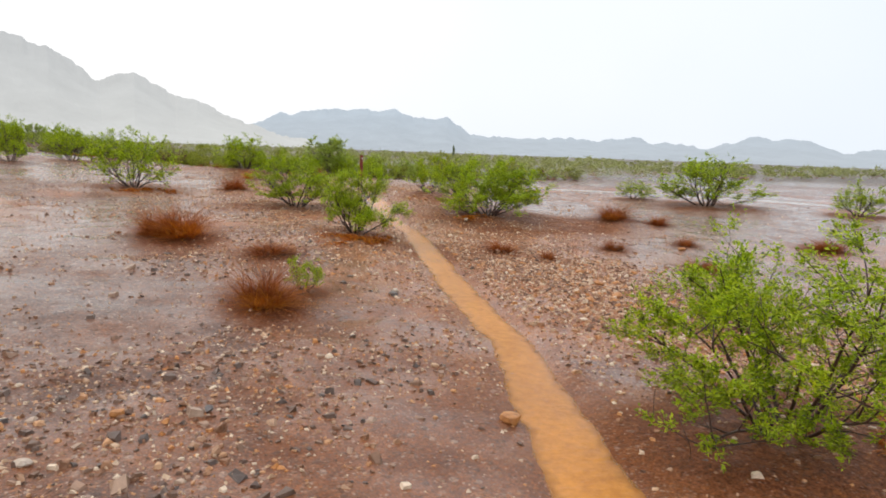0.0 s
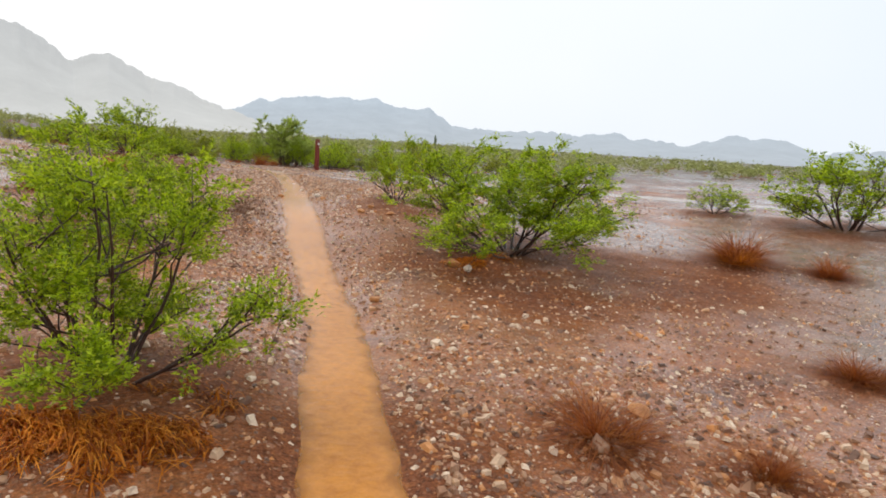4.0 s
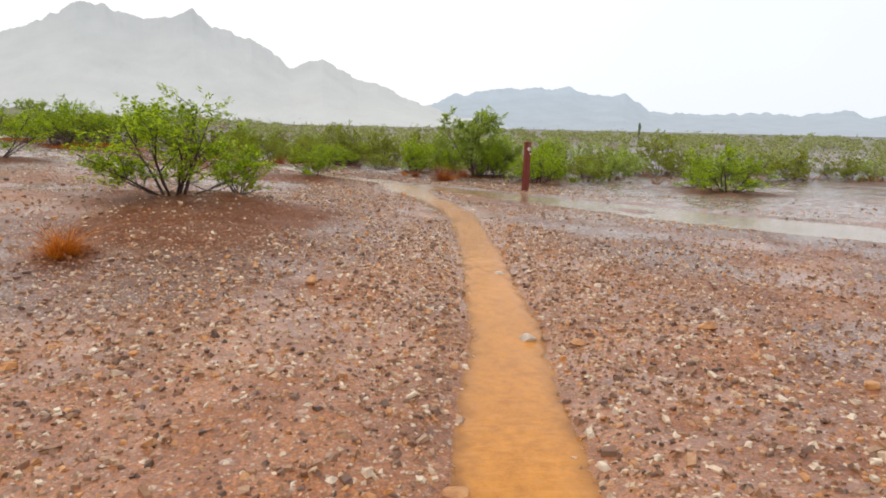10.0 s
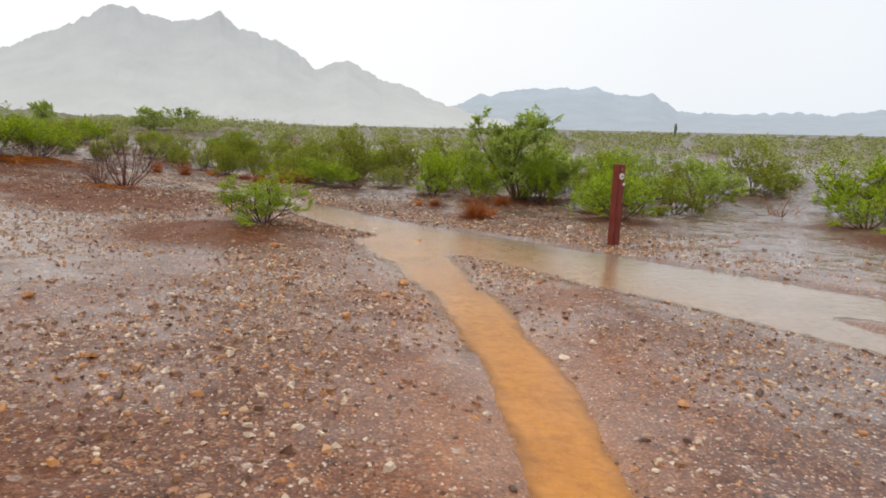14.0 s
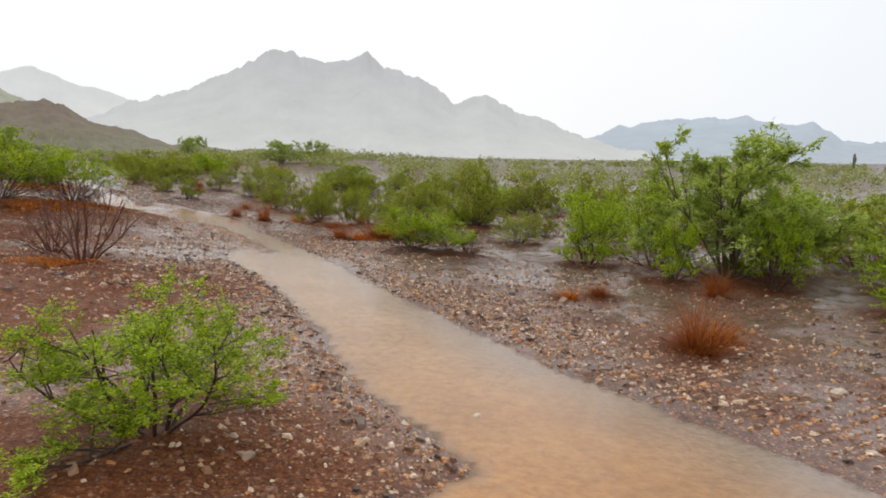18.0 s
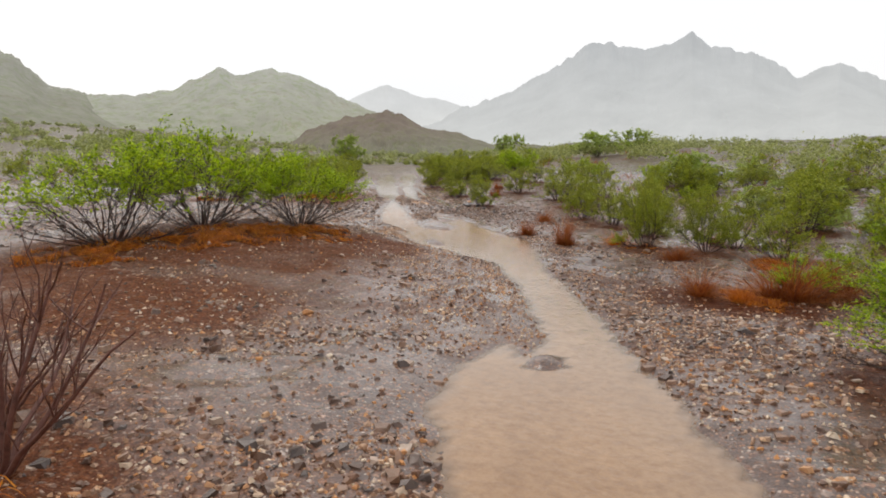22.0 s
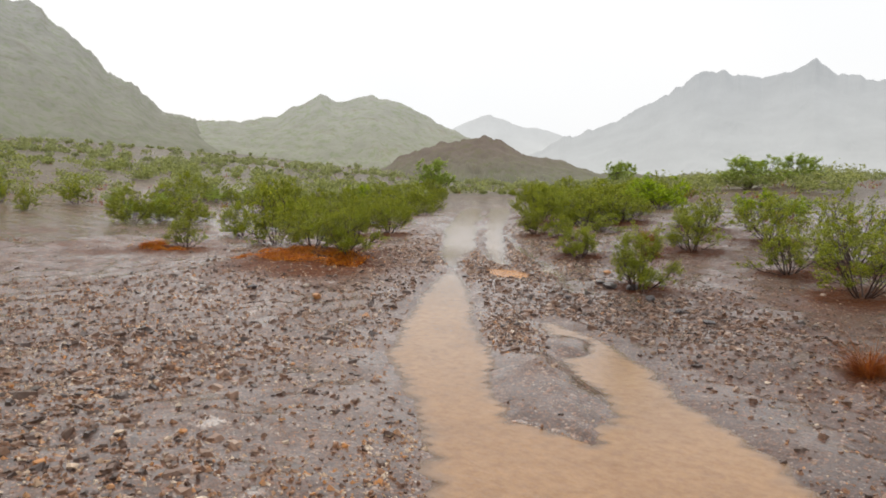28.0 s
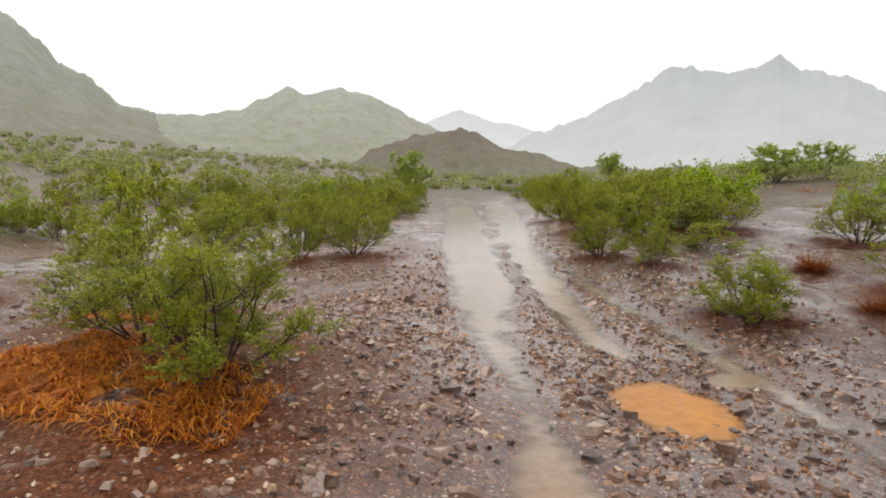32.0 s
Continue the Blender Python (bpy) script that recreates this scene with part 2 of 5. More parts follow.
def water_material():
    m, nt, b = material("muddy_water", 0.12, 0.42)
    flow = noise_tex(nt, 1.4, 4)
    tone = ramp(nt, attr(nt, "orange"), [(0.0, (0.34, 0.262, 0.195)), (0.5, (0.41, 0.218, 0.09)), (1.0, (0.60, 0.245, 0.042))])
    dark = mixrgb(nt, 0.6, tone, (0.66, 0.62, 0.60), "MULTIPLY")
    tone = mixrgb(nt, ramp(nt, flow, [(0.35, 0.0), (0.7, 1.0)]), tone, dark)
    tone = mixrgb(nt, 0.8, tone, ramp(nt, noise_tex(nt, 16.0, 4, 0.7), [(0.32, (0.74, 0.68, 0.62)), (0.55, (1.0, 1.0, 1.0)), (0.75, (1.18, 1.2, 1.25))]), "MULTIPLY")
    bed = ramp(nt, noise_tex(nt, 30.0, 4, 0.7), [(0.3, (0.13, 0.105, 0.09)), (0.7, (0.25, 0.205, 0.175))])
    nt.links.new(mixrgb(nt, attr(nt, "clear"), tone, bed), b.inputs["Base Color"])
    rip = math_node(nt, "ADD", noise_tex(nt, 9.0, 3, 0.55), math_node(nt, "MULTIPLY", noise_tex(nt, 38.0, 2), 0.4))
    wash = noise_tex(nt, 20.0, 4, 0.65, stretch=(0.6, 1.6, 1.0))
    rip = math_node(nt, "ADD", rip, math_node(nt, "MULTIPLY", wash, math_node(nt, "MULTIPLY", attr(nt, "orange"), 1.6)))
    bump(nt, b, rip, 0.16, 0.03)
    nt.links.new(ramp(nt, attr(nt, "orange"), [(0.3, 0.55), (0.9, 0.14)]), b.inputs["Specular IOR Level"])
    nt.links.new(ramp(nt, attr(nt, "shore"), [(0.0, 0.0), (0.5, 0.62), (1.0, 1.0)]), b.inputs["Alpha"])
    return m


def stone_material(name, rnd, dark=1.0):
    m, nt, b = material(name, 0.45, 0.3)
    r = rnd(nt)
    c = ramp(nt, r, [(0.0, (0.11, 0.062, 0.043)), (0.16, (0.20, 0.10, 0.06)), (0.36, (0.33, 0.165, 0.085)), (0.52, (0.42, 0.26, 0.165)),
                     (0.66, (0.56, 0.24, 0.075)), (0.78, (0.54, 0.36, 0.23)), (0.95, (0.70, 0.55, 0.41))])
    n = noise_tex(nt, 34.0, 4, 0.7)
    c = mixrgb(nt, 0.55, c, ramp(nt, n, [(0.3, 0.6), (0.7, 1.35)]), "MULTIPLY")
    nt.links.new(c, b.inputs["Base Color"])
    bump(nt, b, n, 0.5, 0.01)
    return m


def plain_stone(name, colours, rough=0.45):
    m, nt, b = material(name, rough, 0.5)
    n = noise_tex(nt, 22.0, 5, 0.65)
    nt.links.new(ramp(nt, n, [(0.3, colours[0]), (0.55, colours[1]), (0.78, colours[2])]), b.inputs["Base Color"])
    bump(nt, b, n, 0.6, 0.015)
    return m


def leaf_material(name, stops, through_tint):
    m, nt, b = material(name, 0.45, 0.25)
    c = ramp(nt, island(nt), stops)
    c = mixrgb(nt, 0.5, c, ramp(nt, noise_tex(nt, 3.0, 3), [(0.3, 0.65), (0.7, 1.3)]), "MULTIPLY")
    nt.links.new(c, b.inputs["Base Color"])
    tr = nt.nodes.new("ShaderNodeBsdfTranslucent")
    nt.links.new(mixrgb(nt, 1.0, c, through_tint, "MULTIPLY"), tr.inputs["Color"])
    mx = nt.nodes.new("ShaderNodeMixShader")
    mx.inputs[0].default_value = 0.45
    nt.links.new(b.outputs[0], mx.inputs[1])
    nt.links.new(tr.outputs[0], mx.inputs[2])
    nt.links.new(mx.outputs[0], nt.nodes["Material Output"].inputs["Surface"])
    return m


def bark_material(name, c0, c1, rough=0.6):
    m, nt, b = material(name, rough, 0.4)
    n = noise_tex(nt, 30.0, 4, 0.7)
    nt.links.new(ramp(nt, n, [(0.3, c0), (0.7, c1)]), b.inputs["Base Color"])
    bump(nt, b, n, 0.6, 0.008)
    return m


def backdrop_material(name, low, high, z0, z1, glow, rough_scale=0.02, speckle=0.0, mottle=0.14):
    """Distance behind rain: the pale veil of haze is painted into its colour and glow."""
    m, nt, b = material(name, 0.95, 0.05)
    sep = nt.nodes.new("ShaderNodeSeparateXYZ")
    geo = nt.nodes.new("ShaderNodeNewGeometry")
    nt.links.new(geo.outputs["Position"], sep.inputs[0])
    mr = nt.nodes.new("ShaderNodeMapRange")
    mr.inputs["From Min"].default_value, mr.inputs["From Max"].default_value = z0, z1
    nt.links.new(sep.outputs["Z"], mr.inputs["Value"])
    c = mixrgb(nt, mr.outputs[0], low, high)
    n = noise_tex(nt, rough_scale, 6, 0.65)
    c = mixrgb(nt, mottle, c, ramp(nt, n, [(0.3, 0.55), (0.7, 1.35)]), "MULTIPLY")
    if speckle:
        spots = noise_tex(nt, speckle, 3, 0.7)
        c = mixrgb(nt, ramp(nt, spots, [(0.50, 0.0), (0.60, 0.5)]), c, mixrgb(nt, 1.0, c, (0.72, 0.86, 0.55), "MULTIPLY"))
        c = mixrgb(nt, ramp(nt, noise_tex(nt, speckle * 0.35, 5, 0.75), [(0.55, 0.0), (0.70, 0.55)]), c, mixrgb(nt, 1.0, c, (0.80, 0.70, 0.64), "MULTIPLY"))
    # the emission stands for haze; the ranges themselves give off no light
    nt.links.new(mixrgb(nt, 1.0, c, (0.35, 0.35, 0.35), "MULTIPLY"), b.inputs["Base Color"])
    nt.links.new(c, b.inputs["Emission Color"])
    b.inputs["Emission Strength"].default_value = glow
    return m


M_GROUND = ground_material()
M_WATER = water_material()
M_PEBBLE = stone_material("mixed_wet_pebbles", island)
M_STONE = stone_material("wet_stones", obj_random)
M_ROCK_ORANGE = plain_stone("orange_sandstone", [(0.30, 0.11, 0.03), (0.50, 0.22, 0.07), (0.62, 0.33, 0.13)])
M_ROCK_PALE = plain_stone("pale_quartz_rock", [(0.36, 0.27, 0.20), (0.55, 0.44, 0.35), (0.70, 0.62, 0.54)])
M_ROCK_DARK = plain_stone("dark_wet_basalt", [(0.045, 0.036, 0.036), (0.095, 0.078, 0.076), (0.17, 0.145, 0.14)], 0.35)
M_LEAF = leaf_material("creosote_leaves", [(0.0, (0.10, 0.145, 0.010)), (0.45, (0.29, 0.40, 0.018)), (0.8, (0.44, 0.55, 0.028)), (1.0, (0.58, 0.63, 0.05))], (1.2, 1.25, 0.4))
# the next four leaf colours are lightened and greyed to carry rain haze
M_LEAF_TREE = leaf_material("hazed_palo_verde_leaves", [(0.0, (0.23, 0.285, 0.07)), (0.5, (0.41, 0.49, 0.12)), (1.0, (0.55, 0.61, 0.19))], (1.1, 1.15, 0.5))
M_LEAF_DULL = leaf_material("dull_hazed_creosote_leaves", [(0.0, (0.12, 0.135, 0.022)), (0.45, (0.265, 0.305, 0.04)), (0.8, (0.40, 0.44, 0.065)), (1.0, (0.50, 0.47, 0.09))], (1.2, 1.2, 0.4))
M_LEAF_FAR = leaf_material("hazed_distant_leaves", [(0.0, (0.25, 0.27, 0.14)), (0.5, (0.36, 0.38, 0.20)), (1.0, (0.46, 0.47, 0.27))], (1.1, 1.1, 0.6))
M_LEAF_MID = leaf_material("hazed_olive_leaves", [(0.0, (0.19, 0.205, 0.09)), (0.5, (0.34, 0.37, 0.16)), (1.0, (0.47, 0.475, 0.24))], (1.1, 1.1, 0.5))
M_BARK = bark_material("dark_wet_bark", (0.024, 0.013, 0.011), (0.095, 0.046, 0.035), 0.4)
M_BARK_TREE = bark_material("olive_bark", (0.055, 0.042, 0.026), (0.15, 0.12, 0.07), 0.5)
M_TWIG = bark_material("bare_brown_twigs", (0.075, 0.028, 0.020), (0.20, 0.078, 0.052), 0.55)
M_GRASS = leaf_material("dead_orange_grass", [(0.0, (0.20, 0.045, 0.008)), (0.5, (0.50, 0.15, 0.015)), (1.0, (0.84, 0.37, 0.045))], (1.0, 0.8, 0.5))
M_GRASS_BRIGHT = leaf_material("bright_orange_grass", [(0.0, (0.24, 0.055, 0.008)), (0.5, (0.62, 0.20, 0.018)), (1.0, (0.90, 0.43, 0.05))], (1.0, 0.8, 0.5))
M_WEED = leaf_material("dark_dead_weeds", [(0.0, (0.08, 0.042, 0.028)), (0.5, (0.19, 0.10, 0.06)), (1.0, (0.34, 0.20, 0.12))], (1.0, 0.8, 0.5))
M_RUSSET = leaf_material("russet_dry_stalks", [(0.0, (0.15, 0.045, 0.02)), (0.5, (0.32, 0.10, 0.028)), (1.0, (0.50, 0.20, 0.05))], (1.0, 0.7, 0.5))
M_FLOWER = leaf_material("yellow_petals", [(0.0, (0.60, 0.50, 0.02)), (1.0, (0.80, 0.68, 0.05))], (1.0, 0.9, 0.3))
# mountains: haze painted into the low and high colours and the emission
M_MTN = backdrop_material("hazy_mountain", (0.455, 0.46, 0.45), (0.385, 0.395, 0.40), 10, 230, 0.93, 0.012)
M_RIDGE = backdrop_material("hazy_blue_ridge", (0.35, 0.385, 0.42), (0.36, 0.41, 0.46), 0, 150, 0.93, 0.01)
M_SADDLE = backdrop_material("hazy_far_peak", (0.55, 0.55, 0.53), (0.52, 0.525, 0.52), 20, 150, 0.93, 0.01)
# hills and knoll: scrub and rock colours with a rain veil added as emission
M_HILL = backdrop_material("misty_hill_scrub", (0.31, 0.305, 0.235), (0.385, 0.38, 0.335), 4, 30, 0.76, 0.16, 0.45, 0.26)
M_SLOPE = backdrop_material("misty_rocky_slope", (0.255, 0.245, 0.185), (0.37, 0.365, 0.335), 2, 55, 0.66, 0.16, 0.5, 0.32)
M_KNOLL = backdrop_material("misty_dark_knoll_scrub", (0.28, 0.28, 0.20), (0.255, 0.205, 0.168), 0, 7, 0.5, 0.35, 0.7, 0.45)

# ---------------------------------------------------------------- mesh tools


def mesh_from(name, verts, faces, mat=None, attrs=None, smooth=False):
    """A mesh from a vertex array and a face array with a fixed number of corners."""
    verts, faces = np.asarray(verts, np.float32), np.asarray(faces, np.int32)
    me = bpy.data.meshes.new(name)
    k = faces.shape[1]
    me.vertices.add(len(verts))
    me.vertices.foreach_set("co", verts.ravel())
    me.loops.add(faces.size)
    me.loops.foreach_set("vertex_index", faces.ravel())
    me.polygons.add(len(faces))
    me.polygons.foreach_set("loop_start", np.arange(0, faces.size, k, dtype=np.int32))
    me.polygons.foreach_set("use_smooth", np.full(len(faces), smooth, dtype=bool))
    me.update(calc_edges=True)
    for key, values in (attrs or {}).items():
        a = me.attributes.new(key, "FLOAT", "POINT")
        a.data.foreach_set("value", np.asarray(values, np.float32))
    if mat:
        me.materials.append(mat)
    return me


def hang(name, me, parent, label=""):
    """Links a mesh as one part under a thing."""
    ob = new(name, me)
    ob.parent = parent
    if label:
        tagged(ob, label)
    return ob


def bm_mesh(name, bm, mat, smooth=False):
    me = bpy.data.meshes.new(name)
    for f in bm.faces:
        f.smooth = smooth
    bm.to_mesh(me)
    bm.free()
    me.materials.append(mat)
    return me


def part(name, bm, mat, parent, label=""):
    return hang(name, bm_mesh(name, bm, mat), parent, label)


# ---------------------------------------------------------------- lie of the land
HUMPS_X, HUMPS_Y = (-6.0, 1.0, 8.0, 15.0), tuple(range(-2, 56, 7))
HUMPS = np.array([0.12, -0.013, -0.187, -0.049, 0.179, -0.038, -0.214, 0.107, 0.148, 0.009, -0.045, 0.271, 0.172, 0.111, -0.062, 0.09,
                  0.261, 0.217, -0.017, 0.029, 0.297, 0.14, -0.124, -0.111, 0.14, -0.119, -0.082, -0.099, 0.119, -0.264, -0.082, -0.006,
                  0.233, 0.01, -0.023, 0.002])


RISES = [(-0.7, 36.6, 0.24), (-5.4, 44.0, 0.25), (3.1, 8.2, 0.16), (4.2, 20.4, 0.14), (6.8, 13.8, 0.18), (6.5, 33.9, 0.14)]


def lie(x, y):
    """The smooth height of the desert floor: low swells, and a fan that climbs towards the hills."""
    z = np.zeros(np.shape(x))
    n = 0
    for hy in HUMPS_Y:
        for hx in HUMPS_X:
            z = z + HUMPS[n] * np.exp(-((x - hx) ** 2 + (y - hy) ** 2) / 98.0)
            n += 1
    for hx, hy, a in RISES:
        z = z + a * np.exp(-((x - hx) ** 2 + (y - hy) ** 2) / 5.0)
    s = -x - 0.45 * np.maximum(y - 35.0, 0) - 0.9 * np.maximum(35.0 - y, 0) - 4.0
    s = np.where(s > 0, s, 0.0)
    z = z + 0.02 * np.clip(y - 48.0, 0, 45) * np.clip((6.0 - x) / 12.0, 0, 1)
    return z + 0.12 * np.minimum(s * s / (s + 9.0), 140.0)


# running water: (x, y, half width) along each stream
TRAIL = [(0.2, -3.0, .22), (1.0, 0.2, .21), (1.88, 1.92, .21), (2.86, 4.08, .18), (3.4, 6.07, .19), (3.92, 7.8, .18), (4.38, 9.1, .17), (4.82, 10.8, .19),
         (5.13, 12.0, .21), (5.36, 12.8, .22), (5.76, 14.4, .21), (6.08, 15.5, .22), (6.46, 16.7, .22), (6.74, 17.9, .21), (7.02, 19.2, .20),
         (7.25, 20.4, .19), (7.4, 21.1, .20), (7.53, 22.2, .22), (7.55, 23.6, .27), (7.45, 24.9, .36), (7.3, 26.4, .5)]
WASH = [(24.0, 2.0, .8), (17.5, 13.0, .8), (14.0, 18.0, .9), (11.3, 21.6, .95), (10.2, 23.7, .95), (9.3, 25.1, .9), (8.3, 26.6, .85), (7.2, 28.2, .72), (6.15, 30.3, .62),
        (5.45, 31.5, .60), (4.95, 32.5, .56), (4.65, 33.3, .42), (4.4, 34.2, .27), (3.6, 35.8, .27), (2.65, 37.4, .34), (2.0, 38.1, .65), (1.4, 38.6, 1.0), (0.75, 39.6, 1.12),
        (0.05, 40.6, .78)]
TRACK_L = [(0.5, 39.7, .7), (-0.75, 40.75, .46), (-1.8, 41.6, .45), (-2.7, 42.8, .32), (-3.45, 43.95, .20), (-4.1, 44.9, .06), (-4.9, 45.9, .20), (-6.1, 47.8, .36),
           (-8.3, 51.0, .44), (-11.2, 55.5, .5), (-17.0, 64.0, .5), (-26.0, 77.0, .6)]
TRACK_R = [(0.15, 40.9, .6), (-0.35, 41.7, .38), (-0.75, 42.3, .36), (-1.2, 42.8, .28), (-1.7, 43.2, .10)]
TRACK_S = [(-4.0, 46.1, .05), (-4.3, 46.4, .14), (-4.8, 47.0, .22), (-5.9, 48.7, .30), (-7.6, 51.2, .36), (-9.8, 55.0, .44), (-15.2, 64.0, .5), (-24.0, 77.0, .6)]
RILL = [(-2.2, 44.9, .04), (-2.75, 45.6, .06), (-3.6, 46.7, .08), (-5.1, 48.4, .07), (-6.6, 50.4, .05)]
SPILL = [(4.85, 31.9, .3), (4.4, 32.6, .34), (4.15, 33.2, .26), (4.0, 33.7, .1)]
SEEP = [(3.75, 34.1, .35), (3.1, 35.1, .45), (2.3, 36.2, .5), (1.2, 37.1, .4), (0.3, 38.4, .5), (-0.6, 39.6, .5), (-1.8, 41.0, .5)]
STREAMS = [(TRAIL, 1.0), (WASH, 1.0), (TRACK_L, 1.0), (TRACK_R, 1.0), (TRACK_S, 1.0), (RILL, 0.8), (SPILL, 1.0)]


def stream_field(x, y):
    """How far inside a stream a place lies, in metres: negative outside its banks."""
    best = np.full(np.shape(x), -99.0)
    for pts, depth in STREAMS:
        for (x0, y0, w0), (x1, y1, w1) in zip(pts, pts[1:]):
            dx, dy = x1 - x0, y1 - y0
            u = np.clip(((x - x0) * dx + (y - y0) * dy) / (dx * dx + dy * dy), 0, 1)
            best = np.maximum(best, w0 + u * (w1 - w0) - np.hypot(x - x0 - u * dx, y - y0 - u * dy))
    return best


def value_noise(x, y, seed):
    """Smooth value noise on a unit lattice, 0 to 1."""
    xi, yi = np.floor(x), np.floor(y)
    fx, fy = x - xi, y - yi
    fx, fy = fx * fx * (3 - 2 * fx), fy * fy * (3 - 2 * fy)

    def cell(a, b):
        v = np.sin(a * 127.1 + b * 311.7 + seed * 74.7) * 43758.5453
        return v - np.floor(v)

    return (cell(xi, yi) * (1 - fx) + cell(xi + 1, yi) * fx) * (1 - fy) + (cell(xi, yi + 1) * (1 - fx) + cell(xi + 1, yi + 1) * fx) * fy


def fractal(x, y, scale, octaves, seed):
    z, a, tot = np.zeros(np.shape(x)), 1.0, 0.0
    for o in range(octaves):
        z = z + a * value_noise(x * scale, y * scale, seed + o)
        tot += a
        a, scale = a * 0.55, scale * 2.1
    return z / tot


# gravel bars that stand out of the water: x, y, half length, half width, turn
BARS = [(-5.3, 47.4, 0.5, 0.11, 124), (-6.0, 48.5, 0.4, 0.10, 124), (-7.1, 50.1, 0.45, 0.10, 124), (-9.7, 54.3, 0.7, 0.13, 124),
        (3.05, 35.1, 0.36, 0.18, 125), (2.75, 35.55, 0.30, 0.14, 120), (3.3, 34.75, 0.26, 0.12, 130), (2.9, 34.7, 0.2, 0.1, 110), (4.38, 33.47, 0.2, 0.13, 100), (-0.64, 40.97, 0.3, 0.15, 90), (2.2, 36.6, 0.3, 0.12, 120),
        (-0.85, 41.45, 1.15, 0.42, 131), (-0.3, 40.9, 0.3, 0.12, 130), (0.9, 38.3, 0.5, 0.16, 128), (10.6, 22.6, 0.5, 0.22, 120), (-1.2, 42.6, 0.5, 0.25, 125),
        (-4.95, 46.9, 0.8, 0.20, 124), (-6.5, 49.2, 0.7, 0.16, 124), (-8.8, 52.6, 1.0, 0.2, 124), (6.9, 25.0, 0.3, 0.1, 100), (7.25, 30.0, 0.25, 0.1, 120), (-7.6, 50.9, 0.5, 0.14, 124), (-5.6, 47.9, 0.35, 0.12, 124)]
PUDDLES = [(-3.47, 45.30, 0.42, 0.30, 120), (-3.35, 46.05, 0.2, 0.14, 100)]


def blot(x, y, rows):
    """The largest of some soft oval blots, 1 in the middle, 0 at the rim."""
    best = np.full(np.shape(x), -1.0)
    for bx, by, a, b, turn in rows:
        c, s = math.cos(radians(turn)), math.sin(radians(turn))
        u, v = (x - bx) * c + (y - by) * s, -(x - bx) * s + (y - by) * c
        best = np.maximum(best, 1 - np.sqrt((u / a) ** 2 + (v / b) ** 2))
    return best


WATER_DROP = 0.046


def relief(x, y):
    """The relief that stands on the lie of the land: banks, gravel bars and unevenness."""
    f = stream_field(x, y)
    near = np.maximum(np.exp(-np.maximum(np.hypot(x - 3, y - 24) - 32, 0) / 14.0), np.exp(np.minimum(f, 0) / 1.5))
    rough = (fractal(x, y, 1.7, 4, 3) - 0.5) * 0.085 + (fractal(x, y, 6.0, 2, 9) - 0.5) * (0.03 + 0.05 * np.clip((y - 26) / 6, 0, 1))
    ragged = (fractal(x, y, 2.2, 3, 21) - 0.5) * 0.17 + (fractal(x, y, 8.0, 2, 27) - 0.5) * 0.09
    ragged = ragged * np.clip(0.35 + (y - 21) / 5, 0.35, 1.0)
    g = f + ragged
    away = np.clip((-g - 0.12) / 0.6, 0, 1)
    z = -WATER_DROP + np.clip(-g * 0.2, -0.03, 0.03) + (WATER_DROP - 0.03) * away + rough * np.clip(away + 0.08, 0, 1)
    z = z + 0.16 * np.clip(fractal(x, y, 1.5, 3, 91) - 0.52, 0, 0.3) * np.clip((y - 41) / 3, 0, 1) * (0.3 + 0.7 * away)
    z = z + 0.11 * np.clip(blot(x, y, BARS) + ragged * 4.0, 0, 0.6)
    pud = np.clip((blot(x, y, PUDDLES) + ragged * 2.6) * 0.5, -0.25, 0.25)
    z = np.where(pud > -0.25, np.minimum(z, -WATER_DROP + np.maximum(-pud * 0.14, -0.03)), z)
    swell = (fractal(x, y, 0.05, 3, 40) - 0.5) * 1.6 * np.clip((np.hypot(x - 3, y - 24) - 34) / 60, 0, 1) * np.clip(-f / 6, 0, 1)
    return z * near + swell, f


# dark litter spots; (5.3, 26.2) and (5.9, 26.6) also paint shade under a bush
LITTER_AND_SHADE = [(5.95, 10.6, 0.7), (6.3, 9.6, 0.9), (6.9, 13.3, 0.8), (4.0, 29.8, 1.3), (3.2, 29.5, 1.4), (4.4, 30.4, 0.8), (2.3, 29.6, 1.2), (0.3, 36.0, 1.3), (-0.4, 34.4, 1.2), (4.7, 20.3, 1.1), (4.4, 19.4, 1.0), (3.7, 1.4, 1.1), (-5.4, 43.5, 1.1), (3.9, 7.4, 0.7), (3.0, 30.5, 0.9), (-6.9, 44.6, 0.9), (-9.9, 44.1, 0.8), (7.9, 9.8, 1.2), (3.6, 28.4, 1.2), (2.4, 30.6, 1.2), (1.2, 33.0, 1.2), (5.3, 26.2, 1.0), (5.9, 26.6, 0.9), (0.6, 35.1, 1.0), (-0.5, 33.3, 1.1), (0.9, 36.5, 0.8), (5.2, 36.3, 0.9), (-5.0, 43.2, 0.8), (4.9, 20.0, 0.8), (6.9, 10.0, 1.3), (2.9, 12.2, 0.9), (3.0, 2.0, 0.9)]
BUSH_SPOTS = []  # x, y, radius: filled in before the ground is made


